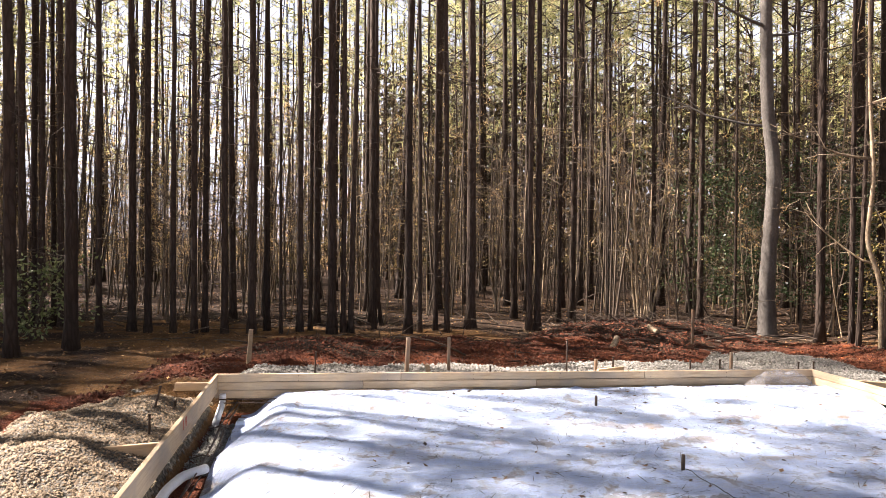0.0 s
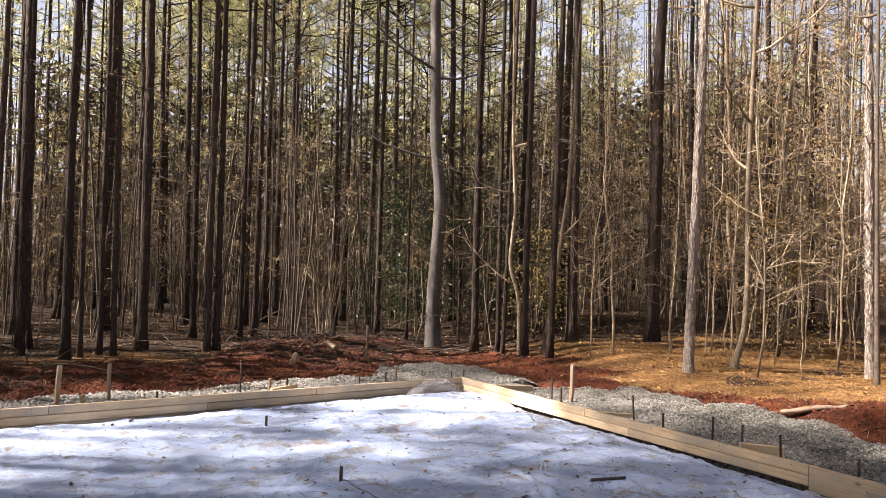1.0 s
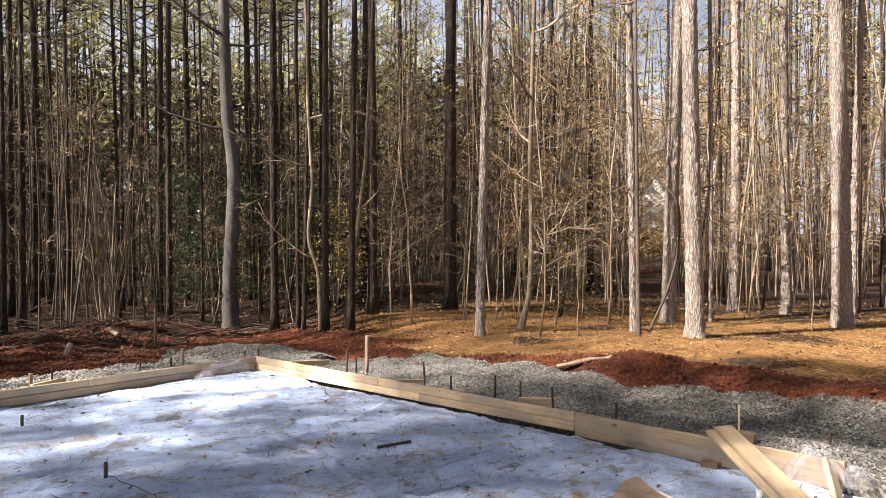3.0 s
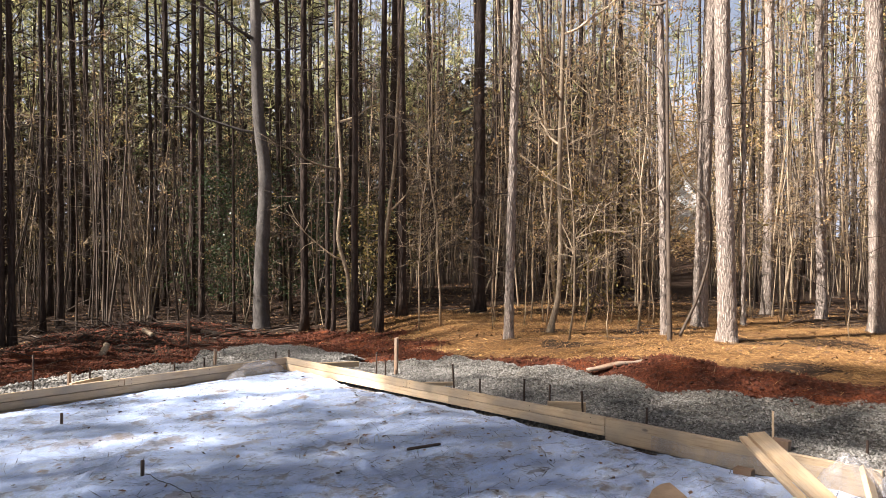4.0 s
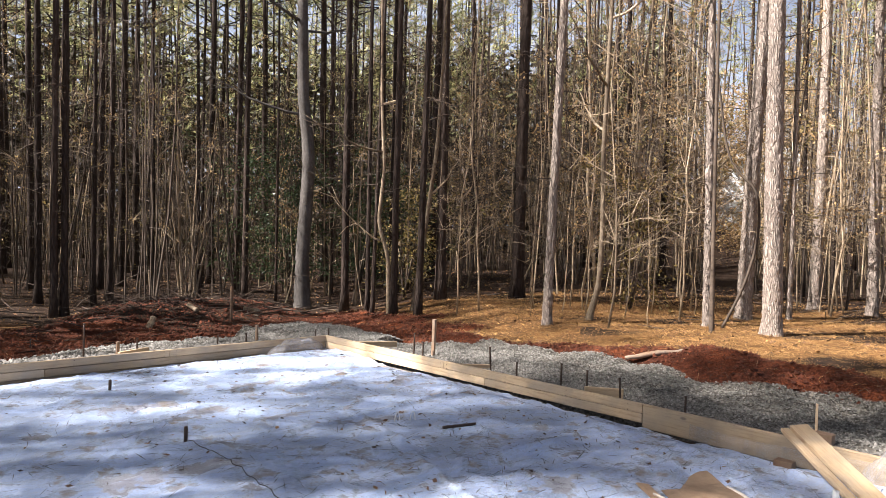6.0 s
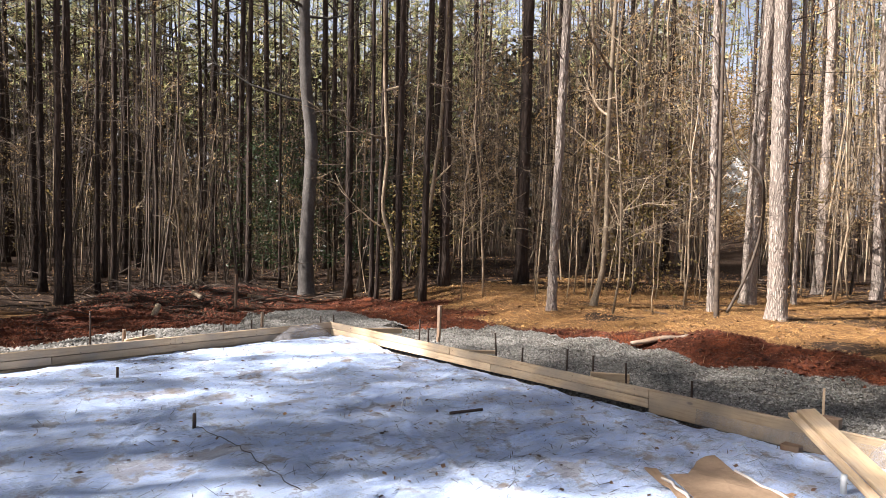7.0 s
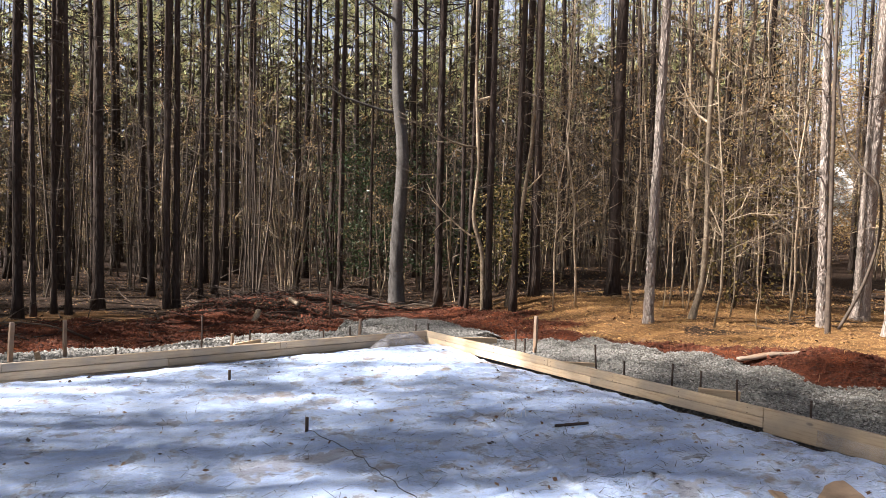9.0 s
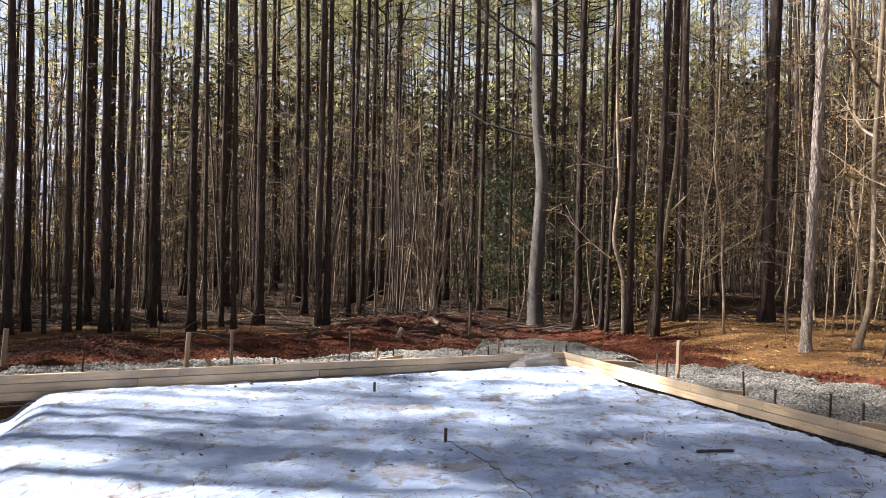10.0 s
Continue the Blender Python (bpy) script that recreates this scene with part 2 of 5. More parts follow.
def ground_material():
    """Forest floor, red clay and crushed stone, blended by the zone written on the sheet."""
    m, N, L, b = material("ground", 0.95, 0.0, 0.15)
    at = coords(N, L)
    z = N.new("ShaderNodeAttribute")
    z.attribute_name = "zone"
    sep = N.new("ShaderNodeSeparateColor")
    L.new(z.outputs["Color"], sep.inputs[0])
    n1, n2, n3 = noise_tex(N, L, at, 1.3, 6, 0.65), noise_tex(N, L, at, 9, 6, 0.7), noise_tex(N, L, at, 45, 4)
    grit = mix(N, L, 0.5, n2, n3)
    straw = ramp(N, L, mix(N, L, 0.5, n1, grit), [(0.32, (0.035, 0.019, 0.010)), (0.48, (0.12, 0.062, 0.024)), (0.62, (0.24, 0.125, 0.045)), (0.75, (0.38, 0.215, 0.08))])
    clay = ramp(N, L, mix(N, L, 0.5, n1, grit), [(0.34, (0.018, 0.006, 0.0035)), (0.5, (0.085, 0.024, 0.010)), (0.68, (0.30, 0.088, 0.03))])
    v = N.new("ShaderNodeTexVoronoi")
    v.inputs["Scale"].default_value = 42
    L.new(at, v.inputs["Vector"])
    stone = ramp(N, L, mix(N, L, 0.35, v.outputs["Color"], n2), [(0.2, (0.04, 0.036, 0.03)), (0.55, (0.12, 0.108, 0.09)), (0.8, (0.23, 0.207, 0.172))])

    def edge(ch):
        a = N.new("ShaderNodeMath")
        a.operation = "MULTIPLY_ADD"
        L.new(n2, a.inputs[0])
        a.inputs[1].default_value = 0.9
        L.new(ch, a.inputs[2])
        return ramp(N, L, a.outputs[0], [(0.84, (0, 0, 0)), (1.04, (1, 1, 1))])

    c = mix(N, L, edge(sep.outputs[1]), straw, clay)
    # near-black tone: humus of the heap, and shade of the woods put into colour
    humus_shade = ramp(N, L, grit, [(0.35, (0.011, 0.007, 0.005)), (0.55, (0.038, 0.022, 0.013)), (0.7, (0.095, 0.046, 0.027))])
    c = mix(N, L, edge(sep.outputs[2]), c, humus_shade)
    c = mix(N, L, edge(sep.outputs[0]), c, stone)
    L.new(c, b.inputs["Base Color"])
    bump(N, L, b, mix(N, L, 0.5, grit, v.outputs["Distance"]), 0.9, 0.04)
    return m


M_GROUND = ground_material()


# ---- mesh helpers ----
def lattice(ix, iy, seed):
    h = (ix * 374761393 + iy * 668265263 + seed * 974634777) & 0xFFFFFFFF
    h = ((h ^ (h >> 13)) * 1274126177) & 0xFFFFFFFF
    return ((h ^ (h >> 16)) & 0xFFFF) / 65535.0


def value_noise(x, y, seed=0):
    x, y = np.asarray(x, float), np.asarray(y, float)
    ix, iy = np.floor(x).astype(np.int64), np.floor(y).astype(np.int64)
    fx, fy = x - ix, y - iy
    fx, fy = fx * fx * (3 - 2 * fx), fy * fy * (3 - 2 * fy)
    a, b = lattice(ix, iy, seed), lattice(ix + 1, iy, seed)
    c, d = lattice(ix, iy + 1, seed), lattice(ix + 1, iy + 1, seed)
    return (a + (b - a) * fx) * (1 - fy) + (c + (d - c) * fx) * fy


def fbm(x, y, octaves=4, seed=0, gain=0.5):
    s, a, t = 0.0, 1.0, 0.0
    for o in range(octaves):
        s = s + a * value_noise(np.asarray(x) * 2 ** o + 17.3 * o, np.asarray(y) * 2 ** o - 9.1 * o, seed + o)
        t += a
        a *= gain
    return s / t


def smooth(v, lo, hi):
    s = np.clip((np.asarray(v, float) - lo) / (hi - lo), 0, 1)
    return s * s * (3 - 2 * s)


def mesh_of(name, verts, faces, mat, shade=True):
    me = bpy.data.meshes.new(name)
    verts = np.asarray(verts, float)
    if isinstance(faces, np.ndarray):
        k = faces.shape[1]
        me.vertices.add(len(verts))
        me.vertices.foreach_set("co", verts.ravel())
        me.loops.add(faces.size)
        me.loops.foreach_set("vertex_index", faces.ravel().astype(np.int32))
        me.polygons.add(len(faces))
        me.polygons.foreach_set("loop_start", np.arange(0, faces.size, k, dtype=np.int32))
        me.update(calc_edges=True)
    else:
        me.from_pydata([tuple(v) for v in verts], [], [tuple(f) for f in faces])
    me.materials.append(mat)
    if shade:
        me.polygons.foreach_set("use_smooth", np.ones(len(me.polygons), bool))
    me.validate()
    me.update()
    return me


class Geo:
    """Gathers tubes and blades into one mesh."""

    def __init__(self):
        self.v, self.f, self.n = [], [], 0

    def add(self, v, f):
        self.v.append(np.asarray(v, float))
        self.f += [tuple(i + self.n for i in q) for q in f]
        self.n += len(v)

    def tube(self, pts, radii, sides=6, cap=True):
        pts = np.asarray(pts, float)
        n = len(pts)
        t = np.gradient(pts, axis=0)
        t /= np.linalg.norm(t, axis=1)[:, None] + 1e-9
        ref = np.where(np.abs(t[:, 2:3]) > 0.9, [[1.0, 0, 0]], [[0, 0, 1.0]])
        u = np.cross(t, ref)
        u /= np.linalg.norm(u, axis=1)[:, None] + 1e-9
        w = np.cross(t, u)
        a = np.linspace(0, 2 * np.pi, sides, endpoint=False)
        r = np.asarray(radii, float).reshape(n, -1)
        if r.shape[1] == 1:
            r = np.repeat(r, sides, 1)
        ring = pts[:, None] + r[..., None] * (np.cos(a)[None, :, None] * u[:, None] + np.sin(a)[None, :, None] * w[:, None])
        f = [(i * sides + j, i * sides + (j + 1) % sides, (i + 1) * sides + (j + 1) % sides, (i + 1) * sides + j) for i in range(n - 1) for j in range(sides)]
        if cap:
            f += [tuple(range(sides))[::-1], tuple((n - 1) * sides + j for j in range(sides))]
        self.add(ring.reshape(-1, 3), f)

    def mesh(self, name, mat, shade=True):
        return mesh_of(name, np.concatenate(self.v), self.f, mat, shade)


def blades(rng, centres, dirs, per, length, width, spread, mat, name, leaf=False):
    """Thin blades (needles) or leaves fanned out round each centre; one mesh."""
    n = len(centres)
    c = np.repeat(np.asarray(centres, float), per, 0)
    d = np.repeat(np.asarray(dirs, float), per, 0) + rng.normal(0, spread, (n * per, 3))
    d /= np.linalg.norm(d, axis=1)[:, None] + 1e-9
    s = np.cross(d, rng.normal(0, 1, (n * per, 3)))
    s /= np.linalg.norm(s, axis=1)[:, None] + 1e-9
    ln = length * rng.uniform(0.6, 1.25, (n * per, 1))
    if leaf:
        c = c + rng.normal(0, length * 0.9, c.shape)
        v = np.stack([c, c + d * ln * 0.5 + s * width, c + d * ln, c + d * ln * 0.5 - s * width], 1)
        f = np.arange(n * per * 4).reshape(-1, 4)
    else:
        v = np.stack([c - s * width * 0.5, c + s * width * 0.5, c + d * ln], 1)
        f = np.arange(n * per * 3).reshape(-1, 3)
    return mesh_of(name, v.reshape(-1, 3), f, mat, False)


def box_mesh(name, size, mat, bevel=0.004, jitter=0.0, seed=0):
    bm = bmesh.new()
    bmesh.ops.create_cube(bm, size=1.0)
    bmesh.ops.scale(bm, vec=size, verts=bm.verts)
    if bevel:
        bmesh.ops.bevel(bm, geom=list(bm.edges), offset=bevel, segments=1, affect="EDGES")
    if jitter:
        r = random.Random(seed)
        for v in bm.verts:
            v.co += Vector((r.uniform(-1, 1), r.uniform(-1, 1), r.uniform(-1, 1))) * jitter
    me = bpy.data.meshes.new(name)
    bm.to_mesh(me)
    bm.free()
    me.materials.append(mat)
    return me


def part(name, me, parent, label="", kind=""):
    ob = new(name, me)
    ob.parent = parent
    return tagged(ob, label, kind=kind)


def thing(name, label, category, m=None, group="", kind="", me=None):
    ob = new(name, me)
    if m is not None:
        ob.matrix_basis = m
    return tagged(ob, label, category, group, kind)


# ---- ground ----
def clay_reach(x, y):
    """How far a place lies into the bare red clay round the slab (0 outside, 1 inside)."""
    w = 0.5 * (fbm(x * 0.9, y * 0.9, 3, 5) - 0.5) + 0.5 * (fbm(x * 3.1, y * 3.1, 3, 6) - 0.5)
    rim = 9.5 + 1.0 * smooth(-y, 0.8, 4.8) - 0.2 * smooth(-y, 4.9, 5.6)
    east = smooth(x, 8.2, 8.6) * (1 - smooth(x + w * 0.9, rim - 0.3, rim + 0.3)) * (1 - smooth(y, 0.5, 2.0))
    far_edge = 5.5 + 0.9 * smooth(x, 5, 7) - 1.6 * (1 - smooth(x, -0.8, 1.2)) - 2.2 * smooth(x, 9.3, 11.0)
    north = smooth(y, 1.05, 1.45) * (1 - smooth(y + w * 2, far_edge - 0.25, far_edge + 0.35)) * smooth(x + w, -1.3, -0.9) * (1 - smooth(x, 10.6, 11.6))
    corner = smooth(x, 8.3, 8.8) * (1 - smooth(x + y * 0.25, 10.3, 10.9)) * smooth(y, -0.6, 0.2) * (1 - smooth(y, 2.5, 4.0))
    west = smooth(x + w, -2.35, -2.0) * (1 - smooth(x, -1.3, -1.0)) * (1 - smooth(y, 0.8, 1.4)) * smooth(y, -9, -8)
    return np.clip(np.maximum(np.maximum(east, north), np.maximum(corner, west)), 0, 1)


def gravel_reach(x, y):
    w = 0.5 * (fbm(x * 1.4, y * 1.4, 3, 11) - 0.5)
    rim = 9.5 - 0.3 * smooth(-y, 4.0, 4.8) + 0.3 * smooth(-y, 5.2, 6.2) - 1.2 * smooth(y, -2.0, -0.3)
    east = smooth(x, 7.2, 7.35) * (1 - smooth(x + 0.5 * w, rim - 0.12, rim + 0.12)) * (1 - smooth(y + w, 0.0, 1.4))
    north = smooth(y, -0.02, 0.03) * (1 - smooth(y + w, 0.95, 1.35)) * smooth(x, -0.2, 0.5) * (1 - smooth(x + w, 8.6, 9.0))
    spot = 1 - smooth(((x - 7.7) / 1.1) ** 2 + ((y - 1.1) / 1.1) ** 2 + w, 0.7, 1.1)
    west = (1 - smooth(x, 0.0, 0.04)) * smooth(x + w - 0.1 * (y + 1), -1.75, -1.45) * (1 - smooth(y + w, -0.45, 0.15)) * smooth(y, -9.5, -8.5)
    return np.clip(np.maximum(np.maximum(east, north), np.maximum(spot, west)), 0, 1)


def inside_form(x, y):
    bow = 0.06 * smooth(-y, 1.2, 5.0) - 0.04 * smooth(-y, 5.1, 7.3)
    return smooth(x, 0.0, 0.06) * (1 - smooth(x - bow, 7.30, 7.34)) * (1 - smooth(y, -0.06, 0.0)) * smooth(y, -10.06, -10.0)


def hump(x, y, cx, cy, rx, ry, h):
    return h * np.exp(-(((x - cx) / rx) ** 2 + ((y - cy) / ry) ** 2))


def ground(x, y):
    x, y = np.asarray(x, float), np.asarray(y, float)
    z = -0.13 + 0.33 * smooth(x - 0.6 * y, 7, 11) + 0.17 * smooth(x - 0.3 * y, 10.2, 11.8)
    z = z + 2.6 * smooth(x, 34, 56) * smooth(x - 0.5 * y, 20, 44)
    z = z + 0.10 * (fbm(x * 0.25, y * 0.25, 3, 2) - 0.5) + 0.05 * (fbm(x * 1.7, y * 1.7, 4, 3) - 0.5)
    g, c = gravel_reach(x, y), clay_reach(x, y)
    flat = np.where(x > 7, 0.17 + 0.05 * smooth(x, 8.6, 9.6), np.where(y > 0, 0.225, 0.02))
    z = z * (1 - g) + flat * g
    z = z + g * ((0.10 - 0.05 * smooth(x, 7, 7.4)) * (fbm(x * 1.1, y * 1.1, 3, 21) - 0.5) + 0.05 * (fbm(x * 4, y * 4, 3, 22) - 0.5))
    z = z + g * (hump(x, y, 8.3, -2.4, 0.7, 0.9, 0.06) + hump(x, y, 7.7, -6.9, 0.4, 0.5, 0.10) + hump(x, y, 7.8, 1.1, 0.8, 0.7, 0.08))
    z = z + hump(x, y, -0.8, -0.75, 0.55, 1.0, 0.16) * g + hump(x, y, -0.8, -2.6, 0.6, 0.9, 0.16) * g + 0.22 * g * (1 - smooth(x, -0.25, 0.0)) * (fbm(x * 2.4, y * 2.0, 3, 23) - 0.45)
    z = z + c * (0.20 * (fbm(x * 1.3, y * 1.3, 4, 31) - 0.45) + 0.13 * (fbm(x * 4.5, y * 4.5, 4, 32) - 0.5))
    z = z + hump(x, y, 1.0, 3.6, 0.9, 0.9, 0.24) + hump(x, y, -0.6, 1.6, 0.7, 0.6, 0.22) + hump(x, y, 3.4, 4.2, 1.2, 0.8, 0.16)
    z = z + hump(x, y, 8.2, 6.2, 1.9, 1.0, 0.34) + hump(x, y, 6.6, 5.3, 1.1, 0.8, 0.22) + hump(x, y, 10.05, -4.5, 0.3, 0.5, 0.12) + hump(x, y, 9.75, -2.9, 0.3, 0.8, 0.08) + hump(x, y, 9.2, -0.6, 0.5, 0.9, 0.10) + hump(x, y, 9.95, -5.9, 0.3, 0.6, 0.08) + hump(x, y, -0.45, 0.55, 0.5, 0.4, 0.25)
    i = inside_form(x, y)
    return z * (1 - i) + (-0.16 + 0.05 * (fbm(x * 6, y * 6, 3, 41) - 0.5)) * i


def far_steps(a, b, n):
    return a + (b - a) * (np.linspace(0, 1, n) ** 2.2)


gx = np.concatenate([far_steps(-8, -420, 26)[::-1], np.arange(-7.9, -2.0, 0.2), np.arange(-2.0, 11.5, 0.075), np.arange(11.5, 26, 0.25), far_steps(26.2, 450, 26)])
gy = np.concatenate([far_steps(-11, -420, 22)[::-1], np.arange(-10.8, -7.4, 0.2), np.arange(-7.4, 7.0, 0.085), np.arange(7.0, 20, 0.25), far_steps(20.2, 450, 26)])
X, Y = np.meshgrid(gx, gy)
gv = np.stack([X, Y, ground(X, Y)], -1).reshape(-1, 3)
nx, ny = len(gx), len(gy)
q = np.arange(nx * ny).reshape(ny, nx)
gf = np.stack([q[:-1, :-1], q[:-1, 1:], q[1:, 1:], q[1:, :-1]], -1).reshape(-1, 4)
gme = mesh_of("ground", gv, gf, M_GROUND)
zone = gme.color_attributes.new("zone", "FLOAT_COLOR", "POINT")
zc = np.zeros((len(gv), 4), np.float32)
inside = inside_form(X, Y).ravel()
zc[:, 0] = gravel_reach(X, Y).ravel() * (1 - inside)
# third channel: dark heap soil, plus painted shade north, west and deep east
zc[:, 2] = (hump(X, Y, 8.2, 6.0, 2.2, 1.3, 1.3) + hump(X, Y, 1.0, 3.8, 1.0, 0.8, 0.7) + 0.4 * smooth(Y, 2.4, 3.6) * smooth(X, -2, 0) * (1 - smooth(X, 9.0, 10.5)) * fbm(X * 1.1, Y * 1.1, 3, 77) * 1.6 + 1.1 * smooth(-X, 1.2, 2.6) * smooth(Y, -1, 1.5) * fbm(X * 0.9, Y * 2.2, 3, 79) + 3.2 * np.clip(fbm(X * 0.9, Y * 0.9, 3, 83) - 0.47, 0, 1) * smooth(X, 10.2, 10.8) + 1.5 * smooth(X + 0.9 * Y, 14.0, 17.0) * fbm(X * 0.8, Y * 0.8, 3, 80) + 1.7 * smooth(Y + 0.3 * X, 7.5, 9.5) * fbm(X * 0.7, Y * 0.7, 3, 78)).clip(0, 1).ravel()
zc[:, 1], zc[:, 3] = np.maximum(clay_reach(X, Y).ravel(), inside), 1
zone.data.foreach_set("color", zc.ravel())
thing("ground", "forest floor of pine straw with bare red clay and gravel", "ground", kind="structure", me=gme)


def height(x, y):
    return float(ground(x, y))


M_STEM_DARK = speckled("dark_rotten_wood", [(0.3, (0.016, 0.012, 0.010)), (0.7, (0.075, 0.05, 0.035))], 6.0, 0.95, 0, 0.3, 0.005)


# ---- slab sheet ----
def fold_line(x, y, x0, y0, x1, y1, h, w):
    """A raised crease of the sheet from one place to another."""
    dx, dy = x1 - x0, y1 - y0
    n = math.hypot(dx, dy)
    t = ((x - x0) * dx + (y - y0) * dy) / (n * n)
    off = ((x - x0) * dy - (y - y0) * dx) / n + 0.05 * np.sin(t * 9 + x0)
    return h * np.exp(-(off / w) ** 2) * smooth(t, -0.02, 0.08) * (1 - smooth(t, 0.92, 1.02))


FOLDS = ((3.0, -5.2, 6.6, -4.9), (4.2, -7.2, 5.4, -3.0), (2.2, -2.2, 4.8, -4.6), (4.6, -5.6, 6.9, -5.2), (1.2, -3.2, 3.6, -3.0), (1.0, -5.4, 3.4, -6.4), (5.0, -1.4, 6.9, -2.6), (3.2, -0.8, 5.6, -1.1))


def sheet_height(x, y):
    z = 0.155 + 0.05 * (fbm(x * 0.8, y * 0.8, 3, 51) - 0.5)
    fold = 1 - np.abs(2 * fbm(x * 1.3 + 0.8 * y, y * 2.6 - 0.5 * x, 3, 52) - 1)
    small = 1 - np.abs(2 * fbm(x * 3.1 - y, y * 4.5 + x, 3, 57) - 1)
    z = z + 0.024 * (fold ** 5) + 0.010 * (small ** 6) + 0.012 * (fbm(x * 5, y * 9, 3, 53) - 0.5)
    for a in FOLDS:
        z = z + fold_line(x, y, *a, 0.018, 0.035)
    z = z + fold_line(x, y, 3.5, -4.95, 6.5, -4.97, 0.032, 0.02) + fold_line(x, y, 4.3, -2.6, 5.2, -4.4, 0.02, 0.018) + fold_line(x, y, 2.3, -4.2, 4.4, -2.2, 0.02, 0.02)
    z = z - 0.27 * (1 - smooth(x + 0.10 * np.sin(y * 2.1) + 0.05 * np.sin(y * 5.3), 0.30, 0.80)) ** 1.4
    z = z - 0.06 * smooth(y, -0.45, -0.06) - 0.08 * smooth(x + 0.04 * np.sin(y * 3) + 0.03 * np.sin(y * 7.3), 6.86, 7.20) * smooth(-y, 0.6, 1.6)
    return z


sx, sy = np.arange(0.30, 7.285, 0.03), np.arange(-10.0, -0.06, 0.03)
SX, SY = np.meshgrid(sx, sy)
sv = np.stack([SX, SY, sheet_height(SX, SY)], -1).reshape(-1, 3)
q = np.arange(len(sx) * len(sy)).reshape(len(sy), len(sx))
sf = np.stack([q[:-1, :-1], q[:-1, 1:], q[1:, 1:], q[1:, :-1]], -1).reshape(-1, 4)
sme = mesh_of("plastic_sheet", sv, sf, M_SHEET)
mud = sme.attributes.new("mud", "FLOAT", "POINT")
puddles = ((3.2, -3.85, 0.30, 0.16), (6.41, -2.55, 0.34, 0.16), (5.5, -3.64, 0.36, 0.12), (4.73, -3.02, 0.3, 0.1), (3.84, -2.02, 0.4, 0.12), (5.09, -1.8, 0.3, 0.1), (4.16, -2.5, 0.3, 0.1), (4.47, -4.5, 0.3, 0.1), (3.72, -3.91, 0.25, 0.08), (6.2, -4.05, 0.3, 0.14), (2.6, -2.4, 0.35, 0.1), (5.3, -5.6, 0.25, 0.12))
mud.data.foreach_set("value", sum(hump(SX, SY, *p, 0.29) for p in puddles).ravel().astype(np.float32))
thing("plastic_sheet", "creased cloudy white polythene sheet over a slab bed", "plastic sheet", me=sme)


def sheet_z(x, y):
    return float(sheet_height(x, y))


g = Geo()
ts = np.linspace(0, 1, 26)
lx, ly = np.interp(ts, (0, 0.25, 0.5, 0.75, 1), (3.81, 3.83, 3.81, 3.78, 3.73)), np.interp(ts, (0, 0.25, 0.5, 0.75, 1), (-3.26, -3.64, -3.99, -4.37, -4.84))
g.tube([(a + 0.01 * math.sin(k * 1.9), b, sheet_z(a, b) + 0.006) for k, (a, b) in enumerate(zip(lx, ly))], [0.0028] * 26, 5)
thing("loose_string", "thin dark string lying over the sheet", "string", me=g.mesh("loose_string", M_STEM_DARK))

# ---- timber formwork ----
TOP, THICK = 0.30, 0.038


def board(parent, x0, y0, x1, y1, z0, z1, seed, thick=THICK):
    """A sawn board on edge from one end to the other."""
    length = math.hypot(x1 - x0, y1 - y0)
    along_x = abs(x1 - x0) > abs(y1 - y0)
    size = (length - 0.004, thick, z1 - z0 - 0.005) if along_x else (thick, length - 0.004, z1 - z0 - 0.005)
    ob = part("board", box_mesh("board", size, M_BOARD_X if along_x else M_BOARD_Y, 0.004, 0.0012, seed), parent)
    turn = math.degrees(math.atan2(y1 - y0, x1 - x0)) - (0 if along_x else math.copysign(90, y1 - y0))
    ob.matrix_basis = pose((x0 + x1) / 2, (y0 + y1) / 2, (z0 + z1) / 2, 0, 0, turn)
    return ob


def nail_heads(parent, places, axis):
    for x, y, z in places:
        g = Geo()
        d = np.array([0, -0.004, 0]) if axis == "y" else np.array([-0.004, 0, 0])
        g.tube([np.zeros(3), d], [0.0045, 0.0045], 6)
        ob = part("nail", g.mesh("nail", M_STEEL), parent)
        ob.location = (x, y, z)


form = thing("north_form", "three courses of sawn softwood boards on edge", "formwork", group="slab formwork")
H = 0.090
yc = -THICK / 2
for k, joints in enumerate(((0.0, 2.05, 5.02, 7.32), (-0.42, 1.62, 3.66, 7.28), (0.0, 2.9, 7.28))):
    for i, (a, b) in enumerate(zip(joints, joints[1:])):
        board(form, a, yc - 0.002 * (k % 2), b, yc - 0.002 * (k % 2), TOP - (k + 1) * H, TOP - k * H, 10 * k + i)
nail_heads(form, [(x, -THICK - 0.001, z) for x in (0.9, 1.9, 2.9, 3.95, 4.95, 5.1, 6.1, 6.9) for z in (0.225, 0.275)], "y")
form = thing("east_form", "sawn softwood boards on edge along the sheet", "formwork", group="slab formwork")
xc = 7.32 - THICK / 2
HE = 0.092
# the long form bows a little outwards at its middle
board(form, xc, 0.02, xc + 0.015, -2.45, TOP - HE, TOP, 31)
board(form, xc + 0.015, -2.45, xc + 0.06, -5.05, TOP - HE, TOP, 32)
board(form, xc - 0.002, -0.04, xc + 0.025, -3.1, TOP - 2 * HE, TOP - HE, 33)
board(form, xc + 0.025, -3.1, xc + 0.058, -5.05, TOP - 2 * HE, TOP - HE, 34)
board(form, xc + 0.06, -5.05, xc + 0.02, -7.3, TOP - 0.225, TOP, 35)
